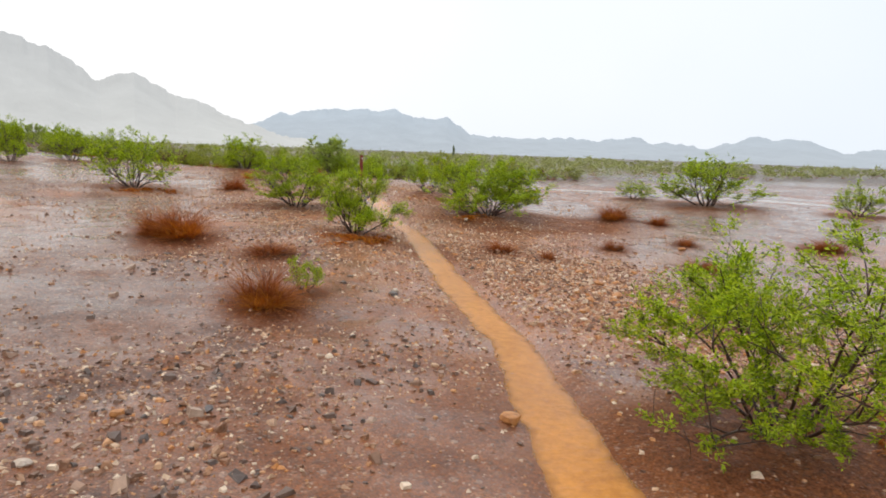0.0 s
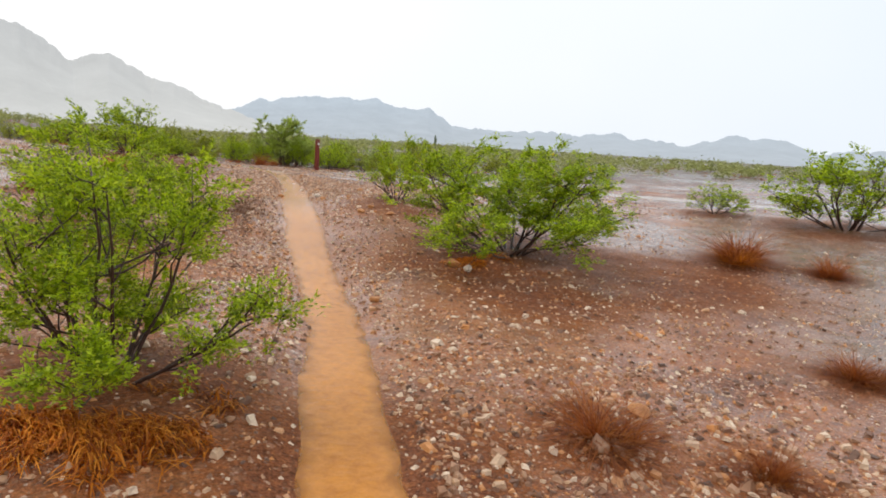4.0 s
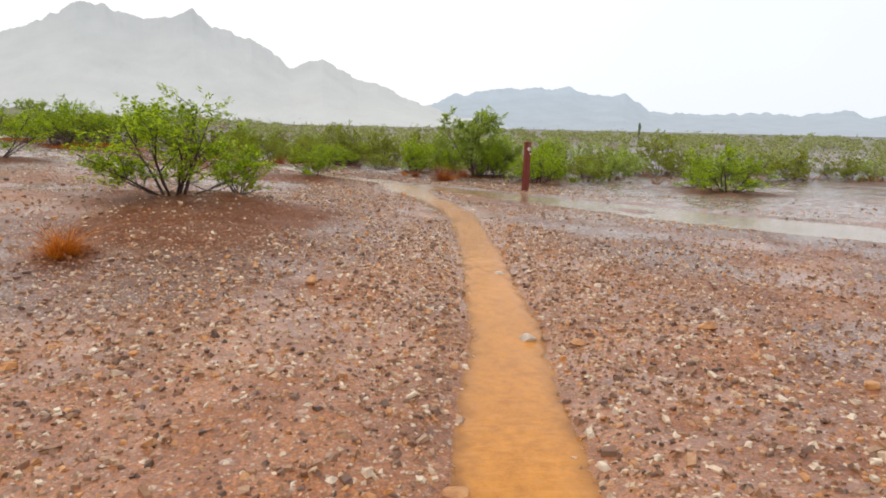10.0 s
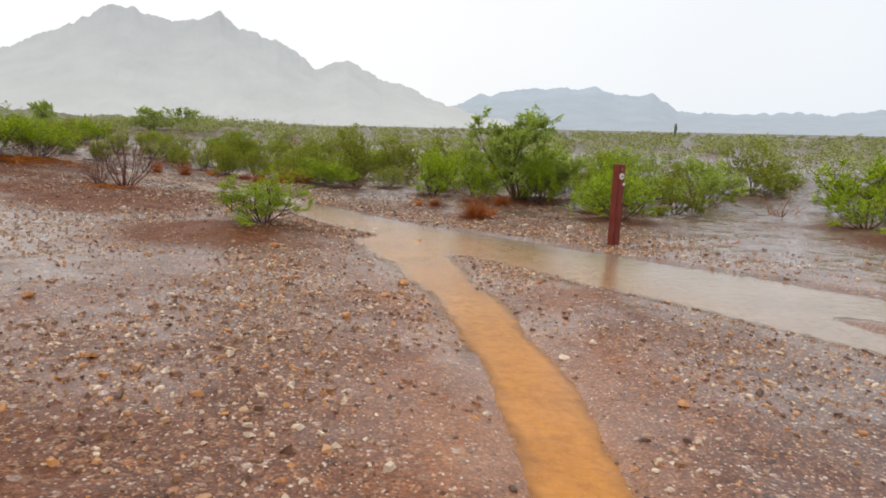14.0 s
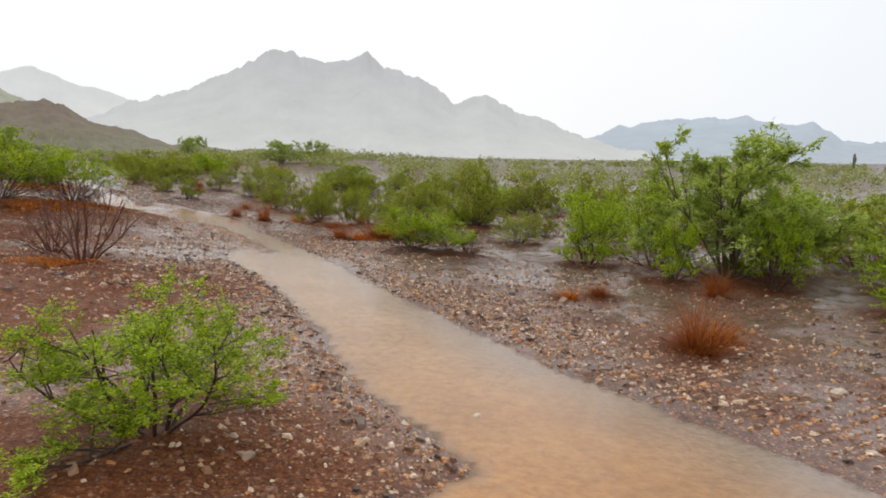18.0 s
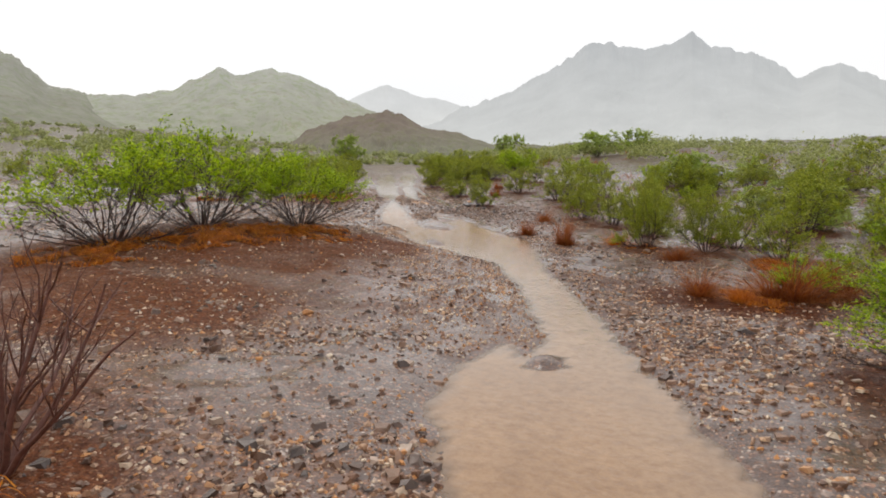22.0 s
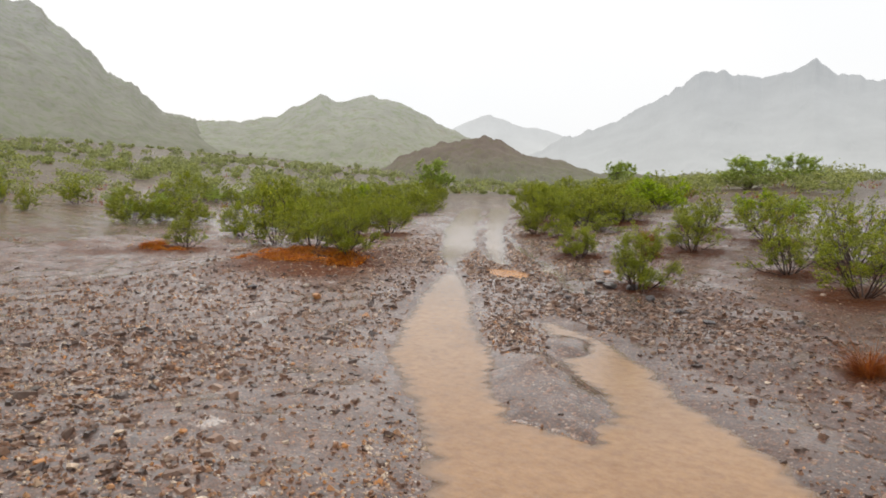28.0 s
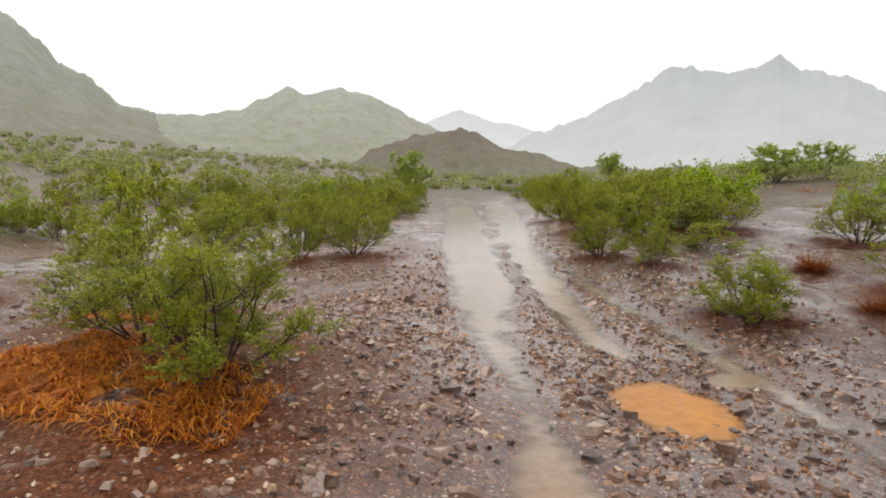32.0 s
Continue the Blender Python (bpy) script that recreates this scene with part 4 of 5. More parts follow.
def grow_bush(seed, stems, lean, sprays, per_spray, leaf, bare, limb_radius, width, height):
    """One shrub of about unit spread: lists of stem meshes (vertices, faces) and the leaf sprays."""
    rng = np.random.default_rng(seed)
    stem_meshes, tips, ways = [], [], []

    def over(p):
        return (p[0] ** 2 + p[1] ** 2) / (width / 2) ** 2 + (p[2] / height) ** 2

    for k in range(stems):
        az = 2 * math.pi * (k + rng.uniform(-0.35, 0.35)) / stems
        tilt = radians(rng.uniform(*lean))
        d = np.array([math.cos(az) * math.sin(tilt), math.sin(az) * math.sin(tilt), math.cos(tilt)])
        reach = min(width * 0.5 / max(math.sin(tilt), 0.2), height / max(math.cos(tilt), 0.25)) * rng.uniform(0.62, 0.9)
        start = np.array([math.cos(az), math.sin(az), 0]) * rng.uniform(0.02, 0.09) + [0, 0, -0.06]
        main = curve_points(rng, start, d, reach, 7, 0.22, 0.11)
        grow = over(main[-1])
        if grow > 0.8:
            main = start + (main - start) * (0.8 / grow) ** 0.5
        parts = [tube(main, np.linspace(limb_radius, limb_radius * 0.28, 8), 6)]
        for b in range(7):
            at = rng.integers(2, 8)
            side = rng.normal(0, 0.75, 3) + (main[at] - main[at - 1]) / np.linalg.norm(main[at] - main[at - 1])
            side[2] = abs(side[2]) * 0.7 + 0.1
            br = curve_points(rng, main[at], side / np.linalg.norm(side), reach * rng.uniform(0.25, 0.48), 5, 0.25, 0.14)
            if over(br[-1]) > 1.1:
                continue
            parts.append(tube(br, np.linspace(limb_radius * 0.45, limb_radius * 0.14, 6), 4))
            tips += [br[-1], br[-2], br[3] * 0.5 + br[4] * 0.5]
            ways += [br[-1] - br[-2]] * 3
            for t in range(3):
                at2 = rng.integers(2, 6)
                tw = curve_points(rng, br[at2], rng.normal(0, 0.8, 3) + [0, 0, 0.4] + (br[-1] - br[0]) / reach * 2, reach * rng.uniform(0.10, 0.24), 3, 0.2, 0.15)
                if over(tw[-1]) > 1.15:
                    continue
                parts.append(tube(tw, np.linspace(limb_radius * 0.22, limb_radius * 0.08, 4), 3))
                tips += [tw[-1], tw[-2]]
                ways += [tw[-1] - tw[-2]] * 2
        tips += [main[-1], main[-2]]
        ways += [main[-1] - main[-2]] * 2
        stem_meshes.append(join_tubes(parts))
    tips, ways = np.array(tips), np.array(ways)
    ways = ways / (np.linalg.norm(ways, axis=1)[:, None] + 1e-9)
    high = tips[:, 2] > bare * height * rng.uniform(0.7, 1.3, len(tips))
    tips, ways = tips[high], ways[high]
    some = rng.permutation(len(tips))[: int(len(tips) * 0.75)]
    return stem_meshes, sprays_of_leaves(rng, tips[some], ways[some], sprays, per_spray, leaf), tips


FORMS = [
    dict(seed=11, stems=13, lean=(6, 70), sprays=1700, per_spray=20, leaf=0.027, bare=0.11, limb_radius=0.013, width=1.9, height=1.25),
    dict(seed=12, stems=12, lean=(10, 76), sprays=1650, per_spray=20, leaf=0.027, bare=0.09, limb_radius=0.013, width=1.9, height=1.1),
    dict(seed=13, stems=11, lean=(10, 76), sprays=1500, per_spray=20, leaf=0.027, bare=0.10, limb_radius=0.014, width=1.9, height=1.2),
    dict(seed=14, stems=15, lean=(12, 80), sprays=2700, per_spray=20, leaf=0.029, bare=0.12, limb_radius=0.014, width=2.4, height=1.25),
    dict(seed=15, stems=10, lean=(20, 74), sprays=820, per_spray=20, leaf=0.030, bare=0.28, limb_radius=0.013, width=1.7, height=1.1),
    dict(seed=16, stems=30, lean=(18, 84), sprays=1250, per_spray=20, leaf=0.030, bare=0.34, limb_radius=0.0095, width=2.1, height=1.25),
]
BUSH_LABELS = ["dense green creosote bush with dark wet stems", "rounded green creosote bush over reddish litter", "bushy green creosote shrub on a low mound",
               "wide spreading green creosote bush with yellow flowers", "open sparse creosote bush with bare lower stems", "creosote bush with a fan of bare dark stems"]


def bush_thing(form, coarse=False, leaf_mat=None):
    spec = dict(FORMS[form])
    if coarse:
        spec.update(sprays=spec["sprays"] // 2, per_spray=12, leaf=spec["leaf"] * 1.55)
    stem_meshes, (lv, lf), tips = grow_bush(**spec)
    thing = new("creosote_bush")
    thing.empty_display_size = 0.2
    for sv, sf in stem_meshes:
        hang("stem", mesh_from("stem", sv, sf, M_BARK, smooth=True), thing)
    hang("crown", mesh_from("crown", lv, lf, leaf_mat), thing, "fresh green small-leaved crown" if leaf_mat == M_LEAF else "dull green small-leaved crown paled by haze")
    if form in (3, 4):
        rng = np.random.default_rng(form)
        fv, ff = leaves(rng, tips[rng.integers(0, len(tips), 70)] + rng.normal(0, 0.04, (70, 3)), 4, 0.008, 0.03, 1.0)
        hang("blossom", mesh_from("blossom", fv, ff, M_FLOWER), thing, "tiny yellow flowers")["kind"] = "stuff"
    return thing, spec["width"] * 1.02, spec["height"] * 1.0


def place(model, x, y, turn, sx, sz, lift=0.0):
    ob = copy_thing(model, pose(x, y, stand(x, y) + lift, 0, 0, turn))
    ob.scale = (sx, sx, sz)
    return ob


rng_place = random.Random(5)
MODELS = {}
first = set()
for bx, by, bw, bh, form in BUSHES:
    coarse = float(stream_field(np.array([bx]), np.array([by]))[0]) < -2.6
    key = (form, coarse, by > 37)
    if key not in MODELS:
        MODELS[key] = bush_thing(form, coarse, M_LEAF_DULL if by > 37 else M_LEAF)
    model, mw, mh = MODELS[key]
    turn, sx, sz = rng_place.uniform(0, 360), bw / mw, bh / mh
    if key not in first:
        first.add(key)
        ob = model
        ob.matrix_basis = pose(bx, by, stand(bx, by), 0, 0, turn)
        ob.scale = (sx, sx, sz)
    else:
        ob = place(model, bx, by, turn, sx, sz)
    size = "large " if bw > 1.85 else ("small " if bw < 1.1 else "")
    tagged(ob, size + BUSH_LABELS[form], "bush", "creosote bushes along the trail")


def tree_thing():
    thing = new("palo_verde_tree")
    stem_meshes, (lv, lf), tips = grow_bush(31, 12, (4, 60), 3000, 14, 0.050, 0.18, 0.022, 2.6, 2.2)
    sv, sf = join_tubes(stem_meshes)
    hang("trunk", mesh_from("trunk", sv, sf, M_BARK_TREE, smooth=True), thing)
    hang("crown", mesh_from("crown", lv, lf, M_LEAF_TREE), thing, "feathery dull green crown paled by haze")
    return thing


TREE = tree_thing()
for n, (bx, by, bw, bh) in enumerate(TREES):
    ob = TREE if n == 0 else copy_thing(TREE, Matrix())
    ob.matrix_basis = pose(bx, by, stand(bx, by), 0, 0, 70 * n)
    ob.scale = (bw / 2.6, bw / 2.6, bh / 2.2)
    tagged(ob, "small multi-stemmed green desert tree among the scrub", "tree", "desert trees")


def dead_thing():
    rng = np.random.default_rng(5)
    thing = new("bare_shrub")
    for k in range(13):
        az = 2 * math.pi * (k + rng.uniform(-0.4, 0.4)) / 13
        tilt = radians(rng.uniform(8, 52))
        d = np.array([math.cos(az) * math.sin(tilt), math.sin(az) * math.sin(tilt), math.cos(tilt)])
        main = curve_points(rng, [math.cos(az) * 0.05, math.sin(az) * 0.05, -0.05], d, rng.uniform(0.75, 1.0), 8, 0.3, 0.12)
        parts = [tube(main, np.linspace(0.015, 0.004, 9), 5)]
        for b in range(6):
            at = rng.integers(2, 8)
            br = curve_points(rng, main[at], rng.normal(0, 0.5, 3) + d + [0, 0, 0.4], rng.uniform(0.18, 0.42), 4, 0.3, 0.1)
            parts.append(tube(br, np.linspace(0.005, 0.0015, 5), 3))
            for t in range(2):
                at2 = rng.integers(1, 4)
                tw = curve_points(rng, br[at2], rng.normal(0, 0.6, 3) + d + [0, 0, 0.5], rng.uniform(0.08, 0.18), 3, 0.2, 0.12)
                parts.append(tube(tw, np.linspace(0.0025, 0.001, 4), 3))
        sv, sf = join_tubes(parts)
        hang("stem", mesh_from("stem", sv, sf, M_TWIG, smooth=True), thing)
    return thing


DEAD_MODEL = dead_thing()
for n, (bx, by, bw, bh) in enumerate(DEAD):
    ob = DEAD_MODEL if n == 0 else copy_thing(DEAD_MODEL, Matrix())
    ob.matrix_basis = pose(bx, by, stand(bx, by), 0, 0, 50 * n)
    ob.scale = (bw / 1.35, bw / 1.35, bh / 1.0)
    tagged(ob, "leafless brown shrub with many thin upright stems", "shrub", "bare shrubs")


def blades(rng, n, radius, height, spread, width):
    """Curved grass blades, three quads each, from a round foot."""
    a = rng.uniform(0, 2 * math.pi, n)
    r = radius * np.sqrt(rng.uniform(0, 1, n)) * (0.75 + 0.35 * np.sin(a * 2 + 1) + 0.25 * np.sin(a * 5))
    foot = np.stack([r * np.cos(a), r * np.sin(a), np.full(n, -0.02)], -1)
    out = rng.normal(0, spread, (n, 2)) + np.stack([np.cos(a), np.sin(a)], -1) * spread * 0.9
    h = height * rng.uniform(0.15, 1.0, n) ** 1.3 * (0.75 + 0.4 * np.sin(a * 3 + 2))
    side = np.stack([-np.sin(a * 3), np.cos(a * 3), np.zeros(n)], -1) * width
    rings = []
    for k, s in enumerate((0, 0.4, 0.75, 1.0)):
        p = foot + np.stack([out[:, 0] * s ** 1.6, out[:, 1] * s ** 1.6, h * (s - 0.25 * s * s)], -1)
        w = side * (1 - s * 0.85)
        rings += [p - w, p + w]
    verts = np.stack(rings, 1).reshape(-1, 3)
    base = np.arange(n)[:, None] * 8
    faces = np.concatenate([base + [[2 * k, 2 * k + 1, 2 * k + 3, 2 * k + 2]] for k in range(3)])
    return verts, faces


rng_t = np.random.default_rng(8)
TUFT_MESHES = {}
for kind, mat, n, sp in ((0, M_GRASS, 900, 0.28), (1, M_RUSSET, 1100, 0.30)):
    v, f = blades(rng_t, n, 0.22, 0.5, sp, 0.0045)
    TUFT_MESHES[kind] = mesh_from("blades", v, f, mat)
for n, (bx, by, bw, bh, kind) in enumerate(TUFTS):
    thing = new("grass_tuft", TUFT_MESHES[kind])
    thing.matrix_basis = pose(bx, by, stand(bx, by), 0, 0, 61 * n)
    thing.scale = (bw / 0.95, bw / 0.95, max(bh, 0.2) / 0.42)
    tagged(thing, ("clump of bright orange dead grass" if kind == 0 else "russet brown tuft of dry stalks on gravel"), "grass tuft", "dry grass tufts")


def drift_mesh(seed, cx, cy, length, width, turn, mat=M_GRASS, thick=1.0, bare=0.48):
    """A low, patchy mat of flattened dead grass that follows the ground."""
    rng = np.random.default_rng(seed)
    n = int((11000 * length * width + 1200) * thick)
    p = rng.normal(0, 0.5, (n, 2)).clip(-1.1, 1.1) * [length / 2 * 1.3, width / 2 * 1.3]
    c, s = math.cos(radians(turn)), math.sin(radians(turn))
    p = np.stack([p[:, 0] * c - p[:, 1] * s, p[:, 0] * s + p[:, 1] * c], -1) + [cx, cy]
    patch = fractal(p[:, 0], p[:, 1], 4.5, 3, seed)
    p, patch = p[patch > bare], patch[patch > bare]
    n = len(p)
    way = rng.normal(0, 0.035, (n, 2)) + np.stack([0.045 * np.cos(patch * 18), 0.045 * np.sin(patch * 18) - 0.02], -1)
    tip = p + way
    z0, z1 = ground_height(p[:, 0], p[:, 1]), ground_height(tip[:, 0], tip[:, 1])
    side = np.stack([-way[:, 1], way[:, 0], np.zeros(n)], -1)
    side = side / (np.linalg.norm(side, axis=1)[:, None] + 1e-9) * 0.0042
    h = rng.uniform(0.012, 0.065, n) * np.clip((patch - 0.42) * 5, 0.3, 1.2)
    rings = []
    for k in (0, 0.4, 0.75, 1.0):
        q = np.stack([p[:, 0] + way[:, 0] * k, p[:, 1] + way[:, 1] * k, z0 + (z1 - z0) * k + h * (2.2 * k - 1.9 * k * k) + 0.004], -1)
        w = side * (1 - k * 0.8)
        rings += [q - w, q + w]
    verts = np.stack(rings, 1).reshape(-1, 3)
    base = np.arange(n)[:, None] * 8
    return mesh_from("grass_mat", verts, np.concatenate([base + [[2 * k, 2 * k + 1, 2 * k + 3, 2 * k + 2]] for k in range(3)]), mat)


for n, row in enumerate(DRIFTS):
    tagged(new("grass_mat", drift_mesh(n + 1, *row, M_GRASS_BRIGHT if row[1] > 41 else M_GRASS)), "flattened mat of soaked orange dead grass under a bush", "dead grass", "dead grass mats")
for n, row in enumerate([(4.82, 13.6, 1.9, 0.5, 78)]):
    tagged(new("weed_mat", drift_mesh(n + 51, *row, M_WEED, 0.15, 0.40)), "flattened patch of dark dead weeds on the gravel", "dead weeds", kind="stuff")

# ---------------------------------------------------------------- trail post


def build_post():
    post = new("trail_post")
    px, py = 10.2, 26.5
    bm = bmesh.new()
    bmesh.ops.create_cube(bm, size=1.0)
    bmesh.ops.scale(bm, vec=(0.115, 0.115, 1.36), verts=bm.verts)
    bmesh.ops.translate(bm, vec=(0, 0, 0.44), verts=bm.verts)
    bmesh.ops.bevel(bm, geom=[e for e in bm.edges], offset=0.009, segments=2, affect="EDGES")
    m, nt, b = material("rust_brown_stained_wood", 0.5, 0.4)
    g = noise_tex(nt, 9.0, 5, 0.65, stretch=(6, 6, 0.5))
    nt.links.new(ramp(nt, g, [(0.3, (0.10, 0.015, 0.009)), (0.6, (0.21, 0.034, 0.019)), (0.8, (0.29, 0.058, 0.034))]), b.inputs["Base Color"])
    bump(nt, b, g, 0.5, 0.01)
    part("shaft", bm, m, post)
    mw, ntw, bw_ = material("white_marker_plastic", 0.5, 0.5)
    nw = noise_tex(ntw, 60.0, 3)
    ntw.links.new(ramp(ntw, nw, [(0.3, (0.62, 0.58, 0.5)), (0.7, (0.80, 0.78, 0.72))]), bw_.inputs["Base Color"])
    md, ntd, bd = material("dark_bolt_steel", 0.4, 0.5)
    bd.inputs["Base Color"].default_value = (0.06, 0.05, 0.05, 1)
    bd.inputs["Metallic"].default_value = 0.8
    post.matrix_basis = pose(px, py, stand(px, py) - 0.07, 0, 1.0, 22)

    def disc(name, x, z, r, depth, mat, label, parent, face):
        bm = bmesh.new()
        bmesh.ops.create_cone(bm, cap_ends=True, segments=20, radius1=r, radius2=r * 0.94, depth=depth)
        bmesh.ops.rotate(bm, matrix=Matrix.Rotation(radians(90), 3, "X"), verts=bm.verts)
        bmesh.ops.translate(bm, vec=(x, face, z), verts=bm.verts)
        return part(name, bm, mat, parent, label)

    big = disc("marker_disc", -0.01, 0.97, 0.042, 0.012, mw, "round white trail marker", post, -0.062)
    disc("bolt", -0.01, 0.97, 0.012, 0.010, md, "dark bolt head", big, -0.071)
    small = disc("marker_stud", 0.036, 0.87, 0.018, 0.010, mw, "small pale stud", post, -0.061)
    disc("bolt", -0.01, 1.06, 0.016, 0.008, plain_stone("faded_red_tag", [(0.25, 0.07, 0.06), (0.32, 0.10, 0.09), (0.4, 0.15, 0.13)]), "faded red tag", post, -0.061)
    return tagged(post, "square rust-brown wooden trail post with white marker disc", "post")


build_post()

# ---------------------------------------------------------------- hills and mountains


def ridge_mesh(name, crest, centre, radius, depth, mat, seed, rugged, step=0.25, base=-6.0, crags=0.08):
    """A range seen from the valley: crest is azimuth and height in degrees as seen from centre; it has a front slope, spurs, and a back."""
    az0, az1 = crest[0][0], crest[-1][0]
    az = np.arange(az0, az1 + step / 2, step)
    el = np.interp(az, [c[0] for c in crest], [c[1] for c in crest])
    jag = rugged * (fractal(az * 0.8, az * 0 + seed, 1.0, 6, seed) - 0.5)
    el = np.maximum(el, -0.6)
    rows = np.r_[np.linspace(0, 1, 56), np.linspace(1.15, 2.0, 5)]
    a, u = np.meshgrid(az, rows)
    e = np.tile(el, (len(rows), 1)) + np.tile(jag, (len(rows), 1)) * np.clip(1 - 4.5 * np.abs(u - 1), 0, 1)
    top = np.tan(np.radians(e)) * radius
    spur = fractal(a * 0.45, u * 1.4 + seed, 1.0, 4, seed + 5) - 0.5
    prof = np.where(u <= 1, u ** 1.25, np.maximum(1 - (u - 1) * 1.1, 0))
    z = base + (top - base) * np.clip(prof + spur * 0.34 * np.sin(np.clip(u, 0, 1) * math.pi), 0, None)
    r = radius - depth * (1 - np.minimum(u, 1)) + depth * np.maximum(u - 1, 0)
    lump = max(c[1] for c in crest) * radius * 0.0044
    crag = fractal(a * radius * 0.01745 / lump, u * depth / lump + seed, 1.0, 4, seed + 9) - 0.5
    z = z + crag * (top - base) * crags * np.clip(1.15 - u, 0, 1)
    r = r + spur * depth * 0.35 * (1 - np.abs(u - 0.5))
    x, y = centre[0] + r * np.sin(np.radians(a)), centre[1] + r * np.cos(np.radians(a))
    me = mesh_from(name, np.stack([x, y, z + 1.35], -1).reshape(-1, 3), grid_faces(len(az), len(rows)), mat, smooth=True)
    return new(name, me)


MAIN = [(-40, 0.3), (-33, 1.5), (-28, 3.1), (-25.5, 4.0), (-23.6, 4.6), (-20.2, 5.9), (-17.8, 7.3), (-15.3, 8.4), (-13.4, 8.2), (-10.9, 7.5), (-9.2, 7.9), (-7.4, 8.5), (-5.3, 7.4), (-3.0, 6.7),
        (0.4, 4.6), (1.6, 5.1), (2.8, 5.6), (4.2, 4.6), (5.8, 3.5), (7.5, 3.4), (9.4, 2.6), (11.8, 1.8), (15, 0.7), (19, 0.1)]
RIDGE = [(5, 0.3), (8.5, 1.2), (11.8, 1.9), (14.2, 2.8), (17, 3.2), (20, 3.55), (24, 3.4), (26, 2.8), (28.5, 3.0), (30.6, 1.6), (33, 1.4), (36.9, 1.7), (41, 1.4), (44.8, 1.7), (48, 1.2), (50.8, 1.2),
         (53, 1.95), (57.8, 1.9), (60, 1.1), (64, 1.3), (72, 1.6), (85, 1.2), (100, 0.6), (115, 0.3)]
SADDLE = [(-48, 2.5), (-40, 4.0), (-35.6, 5.2), (-32.8, 6.05), (-30.5, 5.1), (-27.8, 4.5), (-25.5, 3.9), (-21, 2.5), (-17, 0.3)]
HILL = [(-66, 5.6), (-58, 6.2), (-53.7, 5.7), (-51, 6.0), (-47.8, 7.0), (-46.3, 7.6), (-44.4, 7.3), (-42.1, 7.9), (-40.1, 7.2), (-36.7, 5.5), (-34.2, 4.3), (-30, 2.4), (-26.5, 0.6), (-24, -0.6)]
SLOPE = [(-120, 10.0), (-100, 16.0), (-82, 18.0), (-73, 16.5), (-67.2, 13.4), (-64.8, 11.5), (-63.2, 9.4), (-61.4, 8.5), (-59.5, 6.8), (-57.4, 5.9), (-54, 4.0), (-50, 2.0), (-46, 0.3)]
KNOLL = [(-46, -0.3), (-41, 1.6), (-38.8, 3.0), (-36.6, 3.8), (-33.2, 4.0), (-31.6, 3.5), (-29.2, 2.5), (-26, 1.5), (-23.5, 0.9), (-20, 0.5), (-15, 0.15), (-11, -0.6)]
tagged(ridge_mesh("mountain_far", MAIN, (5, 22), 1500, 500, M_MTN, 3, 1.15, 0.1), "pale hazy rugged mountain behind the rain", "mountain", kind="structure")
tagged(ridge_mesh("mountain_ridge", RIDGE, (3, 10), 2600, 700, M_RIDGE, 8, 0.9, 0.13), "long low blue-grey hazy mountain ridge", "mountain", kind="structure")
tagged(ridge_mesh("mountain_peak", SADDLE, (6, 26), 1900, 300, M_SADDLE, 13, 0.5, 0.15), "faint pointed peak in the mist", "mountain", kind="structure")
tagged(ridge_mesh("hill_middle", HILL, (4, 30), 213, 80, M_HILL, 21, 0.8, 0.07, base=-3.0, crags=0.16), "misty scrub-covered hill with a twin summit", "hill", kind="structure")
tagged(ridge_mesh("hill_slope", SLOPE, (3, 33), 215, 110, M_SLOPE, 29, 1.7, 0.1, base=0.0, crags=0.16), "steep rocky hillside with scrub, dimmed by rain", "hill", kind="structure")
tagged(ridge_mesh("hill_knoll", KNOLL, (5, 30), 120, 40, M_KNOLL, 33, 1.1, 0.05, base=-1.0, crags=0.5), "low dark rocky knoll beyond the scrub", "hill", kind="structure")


def build_saguaro():
    x, y = 78.8, 141.5
    thing = new("saguaro_cactus")
    rows, sides = 14, 24
    v = []
    for k in range(rows):
        h = k / (rows - 1)
        r = 0.21 * (0.8 + 0.35 * math.sin(h * 2.6)) * (1 - max(0, h - 0.9) * 7.5)
        for a in range(sides):
            rr = r * (1.0 if a % 2 else 0.82)
            t = a / sides * 2 * math.pi
            v.append((rr * math.cos(t), rr * math.sin(t), h * 3.2 - 0.1))
    f = [(k * sides + a, k * sides + (a + 1) % sides, (k + 1) * sides + (a + 1) % sides, (k + 1) * sides + a) for k in range(rows - 1) for a in range(sides)]
    m, nt, b = material("saguaro_skin", 0.7, 0.3)
    nt.links.new(ramp(nt, noise_tex(nt, 5.0, 3), [(0.3, (0.12, 0.15, 0.09)), (0.7, (0.18, 0.21, 0.13))]), b.inputs["Base Color"])
    hang("trunk", mesh_from("trunk", v, f, m, smooth=False), thing)
    arm = [(0.15, 0, 1.5), (0.45, 0, 1.55), (0.55, 0, 1.8), (0.56, 0, 2.4)]
    av, af = tube(arm, [0.12, 0.13, 0.13, 0.05], 12)
    hang("arm", mesh_from("arm", av, af, m), thing)
    thing.matrix_basis = pose(x, y, stand(x, y), 0, 0, 30)
    tagged(thing, "tall ribbed saguaro cactus far out on the plain", "cactus")


build_saguaro()

# ---------------------------------------------------------------- far scrub
PATH_XY = np.array([(r[1][0], r[1][1]) for r in PATH] + [(-4.2, 44.4), (-4.9, 45.6), (-5.7, 46.9), (-6.6, 48.3), (-7.6, 49.9)])


